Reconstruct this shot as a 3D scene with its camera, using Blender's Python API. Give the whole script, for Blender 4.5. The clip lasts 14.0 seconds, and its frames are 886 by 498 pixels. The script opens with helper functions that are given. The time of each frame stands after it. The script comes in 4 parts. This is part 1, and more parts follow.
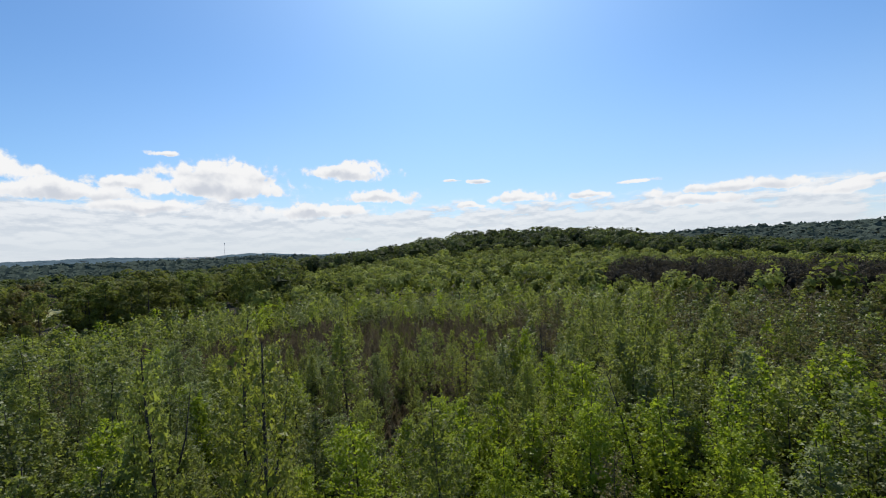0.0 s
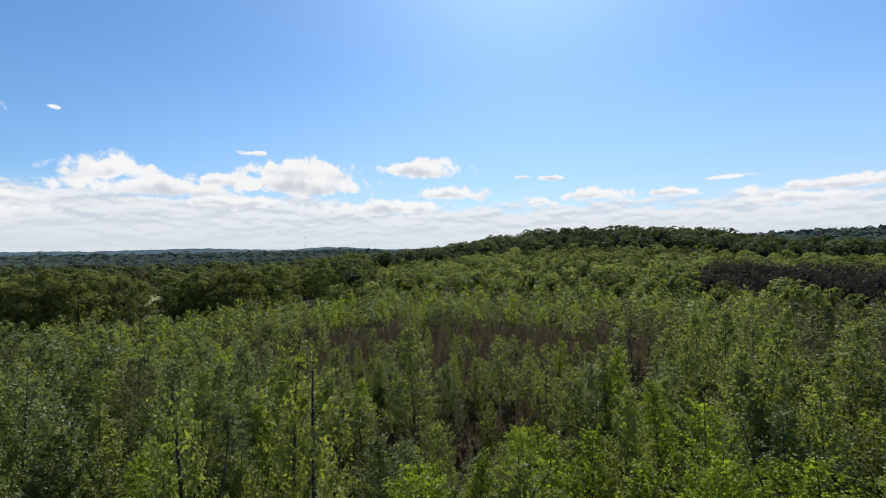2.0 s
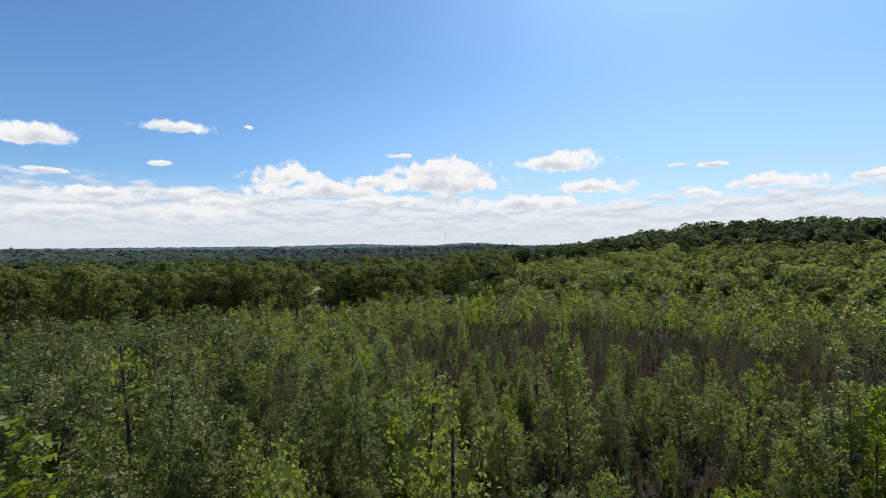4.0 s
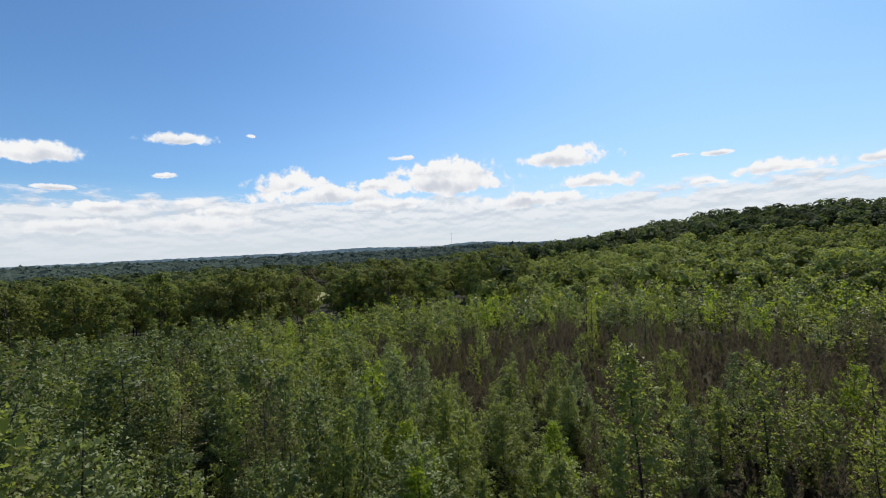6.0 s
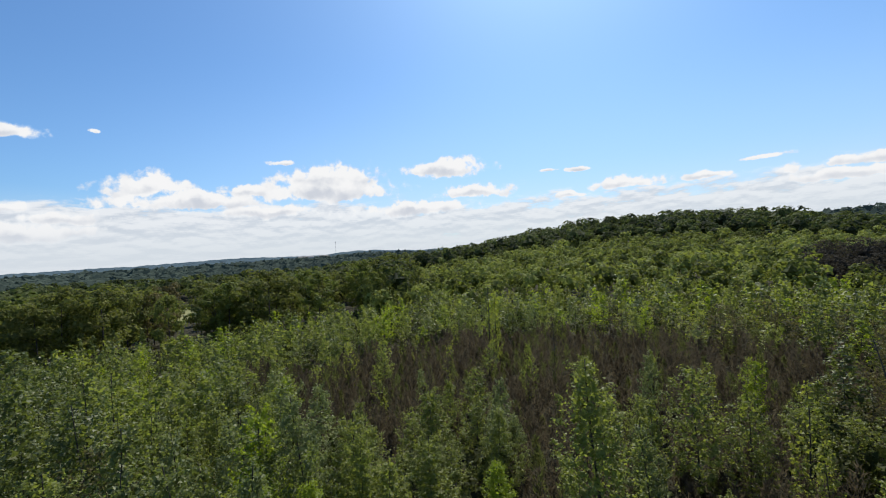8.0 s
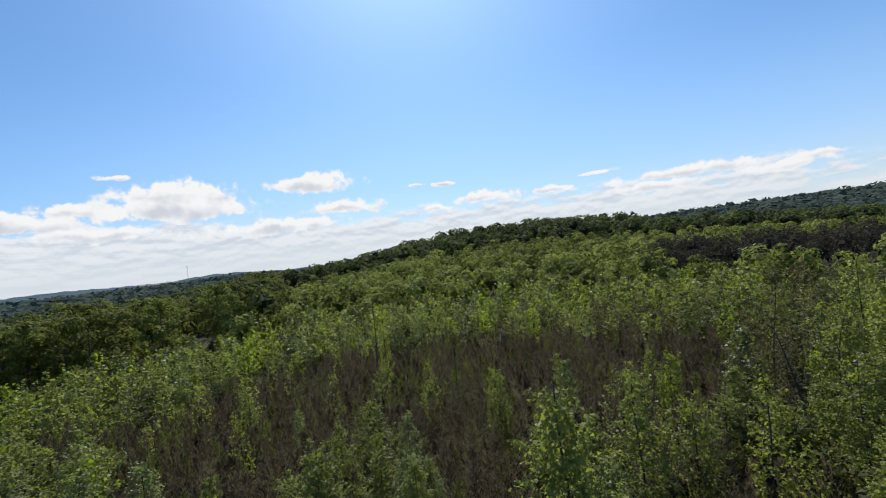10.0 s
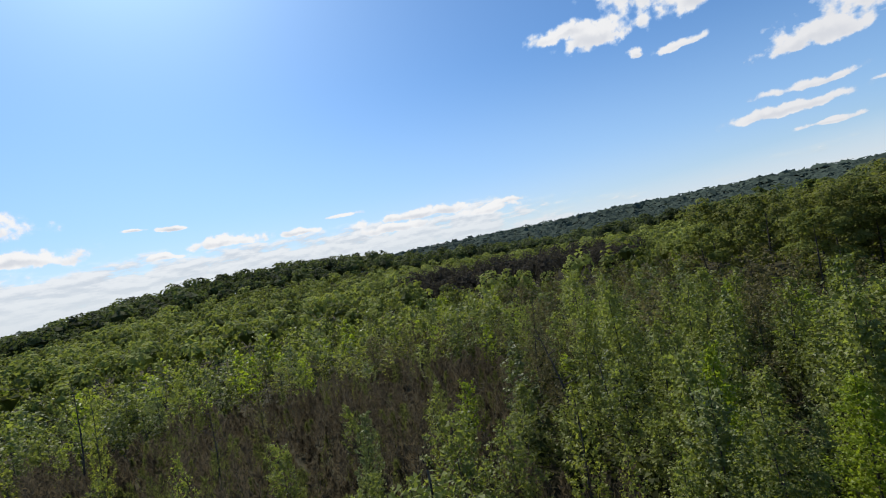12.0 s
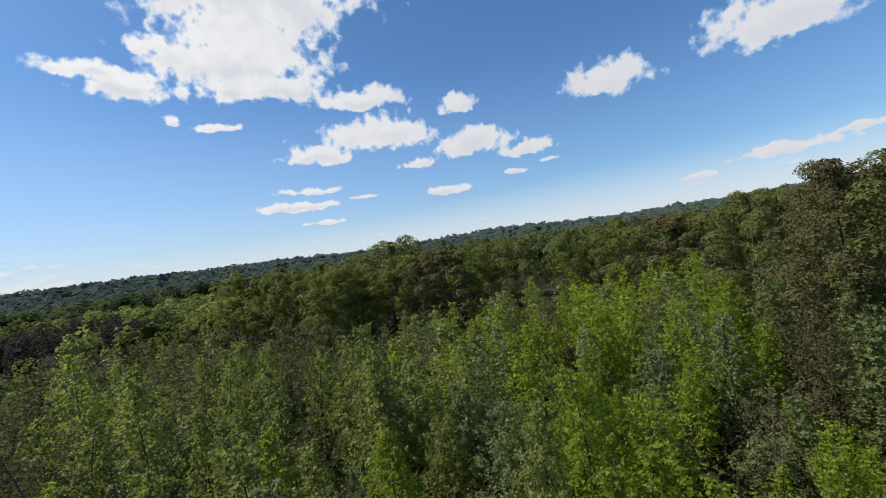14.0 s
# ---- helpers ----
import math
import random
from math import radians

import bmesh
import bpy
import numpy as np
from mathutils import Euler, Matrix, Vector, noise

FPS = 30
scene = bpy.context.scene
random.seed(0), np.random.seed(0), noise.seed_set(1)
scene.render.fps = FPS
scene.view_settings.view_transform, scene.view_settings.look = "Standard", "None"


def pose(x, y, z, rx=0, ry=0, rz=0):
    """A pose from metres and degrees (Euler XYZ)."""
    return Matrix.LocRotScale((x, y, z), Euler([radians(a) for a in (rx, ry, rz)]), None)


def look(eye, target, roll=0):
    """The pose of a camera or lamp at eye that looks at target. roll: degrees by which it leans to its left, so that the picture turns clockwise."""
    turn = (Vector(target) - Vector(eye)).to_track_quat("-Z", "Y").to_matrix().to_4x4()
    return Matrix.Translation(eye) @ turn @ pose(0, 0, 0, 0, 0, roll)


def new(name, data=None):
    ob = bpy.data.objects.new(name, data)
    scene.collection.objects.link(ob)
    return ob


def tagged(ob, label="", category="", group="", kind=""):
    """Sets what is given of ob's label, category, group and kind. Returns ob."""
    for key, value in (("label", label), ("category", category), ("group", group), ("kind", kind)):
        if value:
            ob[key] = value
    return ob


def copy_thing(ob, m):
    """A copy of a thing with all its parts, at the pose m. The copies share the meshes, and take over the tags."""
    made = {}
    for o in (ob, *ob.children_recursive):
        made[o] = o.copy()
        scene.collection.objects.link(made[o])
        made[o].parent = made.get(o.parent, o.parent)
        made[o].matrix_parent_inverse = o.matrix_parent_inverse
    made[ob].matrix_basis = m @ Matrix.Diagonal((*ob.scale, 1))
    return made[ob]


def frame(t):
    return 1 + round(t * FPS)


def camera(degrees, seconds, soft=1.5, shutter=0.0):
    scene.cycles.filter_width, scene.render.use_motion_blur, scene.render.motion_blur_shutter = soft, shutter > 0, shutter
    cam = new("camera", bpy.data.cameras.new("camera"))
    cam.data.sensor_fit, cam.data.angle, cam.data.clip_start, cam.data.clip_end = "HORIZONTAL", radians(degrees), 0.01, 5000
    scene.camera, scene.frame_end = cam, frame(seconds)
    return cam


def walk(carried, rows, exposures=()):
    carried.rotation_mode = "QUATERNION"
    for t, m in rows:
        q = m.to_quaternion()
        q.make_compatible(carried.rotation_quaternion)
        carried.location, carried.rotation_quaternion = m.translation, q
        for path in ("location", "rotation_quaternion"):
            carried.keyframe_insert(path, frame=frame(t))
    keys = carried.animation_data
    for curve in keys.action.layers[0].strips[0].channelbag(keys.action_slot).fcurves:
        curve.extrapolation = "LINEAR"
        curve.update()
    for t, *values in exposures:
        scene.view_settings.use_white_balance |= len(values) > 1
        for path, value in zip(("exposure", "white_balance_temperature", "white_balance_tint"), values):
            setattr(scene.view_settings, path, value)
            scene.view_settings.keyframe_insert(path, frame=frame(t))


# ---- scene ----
# ---- the camera and its flight ----
cam = camera(90.0, 14.0, soft=1.0, shutter=0.05)
EYE = 13.0
ROWS = [
    (0.0, 0.00, 0.00, 0.00, 0.00, 0.64, 1.73), (0.5, -0.15, 0.73, 0.22, 3.06, 0.56, 2.10),
    (1.0, -0.29, 1.47, 0.35, 5.45, 0.54, 1.39), (1.5, -0.47, 2.28, 0.39, 6.87, 0.49, 0.59),
    (2.0, -0.67, 3.13, 0.40, 8.96, 0.39, 0.48), (2.5, -0.89, 4.01, 0.42, 12.75, 0.34, -0.83),
    (3.0, -1.25, 4.92, 0.45, 18.24, 0.22, -1.12), (3.5, -1.77, 5.82, 0.46, 23.62, -0.01, -1.04),
    (3.7, -2.01, 6.19, 0.46, 25.55, -0.01, -0.79), (5.8, -5.21, 10.76, 0.09, 27.84, -0.04, 2.53),
    (6.0, -5.48, 11.15, 0.07, 27.35, 0.02, 2.60), (6.5, -6.27, 12.04, 0.03, 24.40, 0.06, 3.98),
    (7.0, -7.06, 12.99, -0.01, 20.75, 0.18, 4.41), (7.5, -7.78, 13.82, 0.01, 16.91, 0.26, 3.53),
    (8.0, -8.49, 14.63, -0.01, 12.59, 0.34, 3.39), (8.2, -8.78, 14.94, -0.00, 10.90, 0.50, 3.47),
    (10.3, -10.38, 20.91, -0.72, -7.27, 0.87, 7.16), (10.5, -10.47, 21.31, -0.73, -9.91, 1.01, 7.63),
    (11.0, -10.68, 22.31, -0.74, -17.03, 1.24, 8.50), (11.5, -10.80, 23.24, -0.70, -25.08, 1.34, 9.68),
    (12.0, -10.80, 24.09, -0.68, -35.33, 1.34, 11.17), (12.5, -10.68, 24.79, -0.64, -48.33, 1.34, 10.93),
    (13.0, -10.33, 25.41, -0.63, -62.27, 1.21, 9.57), (13.5, -9.83, 25.85, -0.63, -77.55, 0.71, 9.21),
    (14.0, -9.07, 26.14, -0.72, -92.27, 0.41, 8.46),
]
walk(cam, [(t, pose(x, y, EYE + z, 90 + pitch, roll, yaw)) for t, x, y, z, yaw, pitch, roll in ROWS])

# ---- sky, clouds and sun ----
SUN_AZ, SUN_EL = -3.0, 49.0
SKY_STRENGTH, SUN_STRENGTH, CLOUD_STRENGTH = 0.097, 5.0, 0.82

# each cloud: bearing and height in degrees, half width and half height
CLOUDS_LEFT = [
    (70.5, 11.0, 4.2, 1.1), (57.4, 13.2, 3.1, 0.8), (50.3, 14.2, 0.7, 0.3), (59.1, 9.3, 1.2, 0.4), (65.1, 5.9, 3.9, 0.8), (68.3, 7.7, 1.4, 0.35),
    (57.3, 6.3, 2.3, 0.7), (53.6, 5.3, 3.3, 0.8), (45.6, 8.6, 4.0, 1.7), (41.6, 7.1, 8.6, 1.3), (26.0, 9.3, 6.2, 2.3), (27.0, 7.9, 9.5, 1.5), (36.5, 8.3, 3.2, 0.9),
    (31.9, 11.7, 1.6, 0.4), (11.6, 10.3, 5.9, 1.3), (7.7, 7.4, 5.4, 1.1), (-0.9, 9.3, 1.1, 0.25), (-5.0, 9.1, 1.7, 0.35), (-10.8, 6.7, 4.5, 0.9), (-3.5, 6.1, 2.8, 0.5),
    (67.3, 3.8, 4.8, 0.9), (56.6, 3.8, 5.6, 1.1), (33.2, 5.9, 7.4, 0.9), (15.5, 5.5, 8.2, 1.1), (-18.7, 6.7, 2.2, 0.5), (-23.0, 7.9, 2.3, 0.35), (-33.5, 6.2, 8.4, 0.75), (-30.5, 5.1, 5.0, 0.7),
    (-41.7, 5.2, 4.4, 0.8), (-44.9, 5.7, 2.4, 0.5),
]
CLOUDS_RIGHT = [
    (-73.5, 31.3, 12.0, 7.0), (-71.0, 27.0, 8.5, 3.8), (-70.5, 24.4, 10.0, 3.4), (-55.0, 22.9, 4.2, 1.1), (-60.0, 21.5, 4.8, 1.8), (-72.7, 21.7, 7.6, 1.9), (-61.5, 25.6, 2.0, 1.3), (-62.7, 18.3, 1.1, 0.7),
    (-67.0, 17.7, 2.9, 0.6), (-85.0, 20.1, 5.2, 1.4), (-78.0, 13.8, 4.8, 1.2), (-86.2, 15.6, 7.4, 2.6), (-90.4, 11.6, 2.2, 0.7), (-98.3, 12.8, 4.6, 2.0), (-104.9, 11.3, 4.0, 1.2),
    (-97.1, 17.9, 2.3, 1.1), (-115.0, 16.8, 4.6, 2.2), (-131.9, 17.6, 5.9, 3.0), (-94.3, 7.8, 2.6, 0.6), (-102.3, 8.8, 1.7, 0.4), (-107.0, 9.5, 1.2, 0.35), (-77.2, 9.8, 4.0, 0.6),
    (-75.1, 8.0, 5.8, 0.7), (-83.3, 8.3, 1.8, 0.35), (-77.7, 5.8, 2.9, 0.4), (-130.9, 5.2, 4.2, 0.8), (-123.5, 4.2, 2.6, 0.5), (-136.8, 5.8, 2.0, 0.5),
]


def node_maker(tree):
    """Short writers of math nodes in one node tree."""

    def value(socket, v):
        if isinstance(v, (int, float)):
            socket.default_value = v
        else:
            tree.links.new(v, socket)

    def calc(op, a, b=0.0, c=0.0, clamp=False):
        n = tree.nodes.new("ShaderNodeMath")
        n.operation, n.use_clamp = op, clamp
        for s, v in zip(n.inputs, (a, b, c)):
            value(s, v)
        return n.outputs[0]

    def ramp(v, lo, hi, out_lo=0.0, out_hi=1.0):
        n = tree.nodes.new("ShaderNodeMapRange")
        n.interpolation_type = "SMOOTHSTEP"
        value(n.inputs[0], v)
        for s, x in zip(n.inputs[1:5], (lo, hi, out_lo, out_hi)):
            value(s, x)
        return n.outputs[0]

    def grain(vec, scale, detail=4.0, rough=0.55):
        n = tree.nodes.new("ShaderNodeTexNoise")
        n.inputs["Scale"].default_value, n.inputs["Detail"].default_value = scale, detail
        n.inputs["Roughness"].default_value = rough
        if vec is not None:
            tree.links.new(vec, n.inputs["Vector"])
        return n

    def blend(fac, a, b):
        n = tree.nodes.new("ShaderNodeMix")
        n.data_type = "RGBA"
        value(n.inputs[0], fac)
        for s, v in zip(n.inputs[6:8], (a, b)):
            if isinstance(v, tuple):
                s.default_value = (*v, 1)
            else:
                tree.links.new(v, s)
        return n.outputs[2]

    return calc, ramp, grain, blend


def build_world():
    world = bpy.data.worlds.new("sky")
    scene.world = world
    world.use_nodes = True
    tree = world.node_tree
    tree.nodes.clear()
    calc, ramp, grain, blend = node_maker(tree)
    add = tree.nodes.new
    sky = add("ShaderNodeTexSky")
    sky.sky_type, sky.sun_disc = "NISHITA", False
    sky.sun_elevation, sky.sun_rotation = radians(SUN_EL), radians(-SUN_AZ)
    sky.air_density, sky.dust_density, sky.ozone_density = 1.0, 0.9, 3.0
    way = add("ShaderNodeTexCoord").outputs["Generated"]
    sep = add("ShaderNodeSeparateXYZ")
    tree.links.new(way, sep.inputs[0])
    x, y, z = sep.outputs
    turn = calc("ARCTAN2", calc("MULTIPLY", x, -1.0), y)
    bearing = calc("MULTIPLY", turn, 57.29578)
    height = calc("MULTIPLY", calc("ARCSINE", z), 57.29578)
    # puffs bend the outline at two sizes
    coarse = grain(way, 14.0, 5.0, 0.6)
    tint = add("ShaderNodeSeparateColor")
    tree.links.new(coarse.outputs["Color"], tint.inputs[0])
    az = calc("ADD", bearing, calc("MULTIPLY", calc("SUBTRACT", tint.outputs[0], 0.5), 5.0))
    wave = calc("SUBTRACT", tint.outputs[1], 0.5)
    fine = grain(way, 42.0, 5.0, 0.52).outputs["Fac"]
    lumps = grain(way, 19.0, 3.0, 0.5).outputs["Fac"]
    field, lift = None, 0.0
    for a, e, w, h in CLOUDS_LEFT + CLOUDS_RIGHT:
        w, h = w * 1.08, h * 1.08
        dx = calc("DIVIDE", calc("SUBTRACT", az, a), w)
        el = calc("ADD", height, calc("MULTIPLY", wave, 3.2 * min(1.0, h / 1.6)))
        dy = calc("DIVIDE", calc("SUBTRACT", el, e), h)
        rise = dy
        dy = calc("MAXIMUM", dy, calc("MULTIPLY", dy, -1.6))
        r = calc("SQRT", calc("ADD", calc("MULTIPLY", dx, dx), calc("MULTIPLY", dy, dy)))
        f = calc("SUBTRACT", 1.0, r)
        field = f if field is None else calc("MAXIMUM", field, f)
        lift = calc("ADD", lift, calc("MULTIPLY", calc("MAXIMUM", f, 0.0), rise))
    field = calc("ADD", field, calc("MULTIPLY", calc("SUBTRACT", fine, 0.5), 1.5))
    field = calc("ADD", calc("ADD", field, 0.10), calc("MULTIPLY", calc("SUBTRACT", lumps, 0.5), 1.1))
    heap = ramp(field, -0.06, 0.42)
    # the deck of far small heaps over the horizon, each wider than tall, closing up towards the ground
    def deck_at(raise_by):
        squeeze = add("ShaderNodeCombineXYZ")
        tree.links.new(calc("MULTIPLY", bearing, 0.21), squeeze.inputs[0])
        up = calc("ADD", height, raise_by)
        tree.links.new(calc("MULTIPLY", calc("POWER", calc("MAXIMUM", calc("ADD", up, 1.0), 0.05), 0.72), 1.55), squeeze.inputs[1])
        return grain(squeeze.outputs[0], 1.0, 6.0, 0.58).outputs["Fac"]

    deck_noise = deck_at(0.0)
    # where the deck is thicker a little higher up, this is a grey underside
    under = calc("SUBTRACT", deck_at(0.42), deck_noise)
    low = ramp(height, 3.5, 10.5, 0.28, -0.45)
    left = calc("ADD", ramp(bearing, -62.0, -35.0, -0.34, 0.0), ramp(bearing, 8.0, 24.0, 0.0, 0.14))
    deck = ramp(calc("ADD", deck_noise, calc("ADD", low, left)), 0.45, 0.68)
    wide_haze = calc("MULTIPLY", ramp(height, 1.0, 24.0, 0.6, 0.0), calc("MULTIPLY", ramp(bearing, -125.0, -45.0, 0.25, 1.0), ramp(bearing, 15.0, 60.0, 1.0, 0.12)))
    haze = calc("MAXIMUM", ramp(height, -0.5, 10.5, 0.92, 0.0), wide_haze)
    solid = calc("MAXIMUM", heap, calc("MULTIPLY", deck, 0.95))
    mask = calc("MAXIMUM", solid, haze)
    puffs = calc("MULTIPLY", calc("SUBTRACT", lumps, fine), 0.9)
    shade = ramp(calc("SUBTRACT", calc("ADD", calc("MULTIPLY", field, 0.35), puffs), calc("MULTIPLY", lift, 1.1)), 0.0, 0.62)
    white = blend(calc("MULTIPLY", shade, ramp(bearing, -60.0, 10.0, 0.75, 1.0)), (1.0, 1.0, 1.0), (0.64, 0.68, 0.755))
    white = blend(ramp(bearing, -118.0, -30.0, 0.75, 0.12), white, (0.66, 0.68, 0.74))
    grey = blend(ramp(under, -0.09, 0.13), (0.885, 0.90, 0.925), (0.64, 0.685, 0.755))
    air = blend(ramp(height, 1.0, 11.0), (0.76, 0.83, 0.92), (0.53, 0.74, 1.04))
    tone = blend(solid, air, blend(ramp(height, 0.5, 6.0, 0.8, 0.0), blend(heap, grey, white), (0.72, 0.775, 0.84)))
    clear = add("ShaderNodeBackground")
    tint_sky = add("ShaderNodeMix")
    tint_sky.data_type, tint_sky.blend_type = "RGBA", "MULTIPLY"
    tint_sky.inputs[0].default_value = 1.0
    tree.links.new(sky.outputs[0], tint_sky.inputs[6])
    tint_sky.inputs[7].default_value = (0.67, 0.965, 1.205, 1)
    tree.links.new(tint_sky.outputs[2], clear.inputs[0])
    clear.inputs[1].default_value = SKY_STRENGTH
    cloud = add("ShaderNodeBackground")
    tree.links.new(tone, cloud.inputs[0])
    cloud.inputs[1].default_value = CLOUD_STRENGTH
    mix = add("ShaderNodeMixShader")
    tree.links.new(mask, mix.inputs[0])
    tree.links.new(clear.outputs[0], mix.inputs[1])
    tree.links.new(cloud.outputs[0], mix.inputs[2])
    tree.links.new(mix.outputs[0], add("ShaderNodeOutputWorld").inputs[0])


build_world()
sun = new("sun", bpy.data.lights.new("sun", "SUN"))
sun.data.energy, sun.data.angle, sun.data.color = SUN_STRENGTH, radians(0.6), (1.0, 0.95, 0.86)
_a, _e = radians(SUN_AZ), radians(SUN_EL)
SUN_WAY = Vector((-math.sin(_a) * math.cos(_e), math.cos(_a) * math.cos(_e), math.sin(_e)))
sun.matrix_world = look(SUN_WAY * 100, (0, 0, 0))
scene.view_settings.exposure = 0.22


# ---- materials ----
def material(name):
    m = bpy.data.materials.new(name)
    m.use_nodes = True
    m.node_tree.nodes.clear()
    return m, m.node_tree


def leaf_material(name, dark, light, glow, through_light=0.5, rough=0.45, spread=0.5, gloss=0.22, patch_size=0.5, patch_depth=0.6, leafwise=0.5, haze=None):
    """Foliage: leaf by leaf and tree by tree from dark to light, part of the light shining through."""
    m, tree = material(name)
    calc, ramp, grain, blend = node_maker(tree)
    add = tree.nodes.new
    each = add("ShaderNodeNewGeometry").outputs["Random Per Island"]
    whole = add("ShaderNodeObjectInfo").outputs["Random"]
    tone = add("ShaderNodeAttribute")
    tone.attribute_name = "tone"
    patch = grain(add("ShaderNodeNewGeometry").outputs["Position"], patch_size, 3.0).outputs["Fac"]
    each = calc("ADD", calc("MULTIPLY", each, leafwise), tone.outputs["Fac"])
    patches = calc("MULTIPLY", calc("SUBTRACT", patch, 0.5), patch_depth)
    centred = calc("SUBTRACT", each, leafwise * 0.5 - 0.22)
    mixed = calc("ADD", centred, calc("ADD", calc("MULTIPLY", whole, spread), patches), clamp=True)
    col = blend(mixed, dark, light)
    lit = blend(mixed, tuple(c * 0.7 for c in glow), glow)
    skin = add("ShaderNodeBsdfPrincipled")
    tree.links.new(col, skin.inputs["Base Color"])
    skin.inputs["Roughness"].default_value = rough
    skin.inputs["Specular IOR Level"].default_value = gloss
    sheer = add("ShaderNodeBsdfTranslucent")
    tree.links.new(lit, sheer.inputs[0])
    mix = add("ShaderNodeMixShader")
    mix.inputs[0].default_value = through_light
    tree.links.new(skin.outputs[0], mix.inputs[1])
    tree.links.new(sheer.outputs[0], mix.inputs[2])
    last = mix.outputs[0]
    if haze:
        # only for the backdrop at the horizon: the air in front of it, painted as a glow
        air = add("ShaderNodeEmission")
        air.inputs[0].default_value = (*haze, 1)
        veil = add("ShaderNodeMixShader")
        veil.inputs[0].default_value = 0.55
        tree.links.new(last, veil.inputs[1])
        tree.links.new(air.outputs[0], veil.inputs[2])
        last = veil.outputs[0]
    tree.links.new(last, add("ShaderNodeOutputMaterial").inputs[0])
    return m


def rough_material(name, dark, light, scale, rough=0.9, bump=0.3):
    m, tree = material(name)
    calc, ramp, grain, blend = node_maker(tree)
    add = tree.nodes.new
    place = add("ShaderNodeNewGeometry").outputs["Position"]
    big = grain(place, scale, 4.0).outputs["Fac"]
    small = grain(place, scale * 9.0, 5.0, 0.65).outputs["Fac"]
    t = ramp(calc("ADD", calc("MULTIPLY", big, 0.6), calc("MULTIPLY", small, 0.4)), 0.32, 0.68)
    skin = add("ShaderNodeBsdfPrincipled")
    tree.links.new(blend(t, dark, light), skin.inputs["Base Color"])
    skin.inputs["Roughness"].default_value = rough
    skin.inputs["Specular IOR Level"].default_value = 0.06
    b = add("ShaderNodeBump")
    b.inputs["Strength"].default_value = bump
    tree.links.new(small, b.inputs["Height"])
    tree.links.new(b.outputs[0], skin.inputs["Normal"])
    tree.links.new(skin.outputs[0], add("ShaderNodeOutputMaterial").inputs[0])
    return m


BARK = rough_material("bark", (0.035, 0.03, 0.025), (0.11, 0.10, 0.085), 6.0)
GROUND = rough_material("forest_ground", (0.018, 0.018, 0.011), (0.05, 0.045, 0.026), 0.4)
LEAF_YOUNG = leaf_material("leaf_young", (0.082, 0.102, 0.029), (0.192, 0.212, 0.057), (0.290, 0.340, 0.048), 0.48, 0.54, 0.7, gloss=0.28)
LEAF_GREY = leaf_material("leaf_greygreen", (0.090, 0.113, 0.044), (0.200, 0.226, 0.086), (0.235, 0.285, 0.068), 0.42, 0.55, 0.7, gloss=0.28)
LEAF_YELLOW = leaf_material("leaf_yellowgreen", (0.115, 0.128, 0.026), (0.210, 0.228, 0.048), (0.33, 0.37, 0.043), 0.47, 0.55, 0.7, gloss=0.26)
LEAF_DEEP = leaf_material("leaf_deep", (0.060, 0.077, 0.027), (0.142, 0.164, 0.052), (0.195, 0.238, 0.040), 0.40, 0.52, 0.7, gloss=0.28)
LEAF_BRIGHT = leaf_material("leaf_bright", (0.098, 0.134, 0.012), (0.222, 0.278, 0.026), (0.345, 0.44, 0.026), 0.5, 0.50, 0.7, gloss=0.24)
LEAF_OAK = leaf_material("leaf_oak", (0.066, 0.075, 0.027), (0.165, 0.17, 0.055), (0.22, 0.25, 0.04), 0.38, 0.7, gloss=0.06, patch_size=0.12)
LEAF_PALE = leaf_material("leaf_pale", (0.050, 0.064, 0.019), (0.232, 0.258, 0.070), (0.30, 0.345, 0.055), 0.33, 0.75, 0.2, 0.08, 0.06, 0.7, 0.12)
LEAF_HILL = leaf_material("leaf_hill", (0.034, 0.045, 0.021), (0.112, 0.13, 0.048), (0.12, 0.155, 0.035), 0.35, 0.8, 0.2, 0.08, 0.03, 0.8, 0.18)
# ridge leaves: haze painted into the base colour, bluer and flatter
LEAF_FAR_HAZED = leaf_material("leaf_far_hazed", (0.052, 0.070, 0.058), (0.080, 0.105, 0.082), (0.07, 0.095, 0.05), 0.22, 0.9, 0.1, 0.03, 0.01, 0.4, 0.06)
# horizon leaves: haze put into the bluish colours and a glowing veil
LEAF_DISTANT_HAZED = leaf_material("leaf_distant_hazed", (0.035, 0.05, 0.045), (0.055, 0.072, 0.062), (0.05, 0.07, 0.05), 0.1, 0.95, 0.2, 0.0, 0.01, 0.5, 0.1, (0.13, 0.195, 0.265))
BRUSH_BROWN = leaf_material("brush_brown", (0.052, 0.044, 0.034), (0.138, 0.117, 0.088), (0.16, 0.13, 0.075), 0.38, 0.8, 0.1, 0.1, 0.35, 0.9, 0.4)
BRUSH_OLIVE = leaf_material("brush_olive", (0.055, 0.06, 0.024), (0.125, 0.132, 0.048), (0.17, 0.19, 0.05), 0.45, 0.7, 0.1, 0.1)
TWIG_DARK = leaf_material("twig_dark", (0.034, 0.030, 0.024), (0.075, 0.066, 0.05), (0.07, 0.062, 0.038), 0.3, 0.85, 0.1, 0.05, 0.15, 1.2, 0.35)
LEAF_BROWN = leaf_material("leaf_brownish", (0.07, 0.066, 0.03), (0.145, 0.13, 0.06), (0.17, 0.155, 0.05), 0.4, 0.6, gloss=0.1)
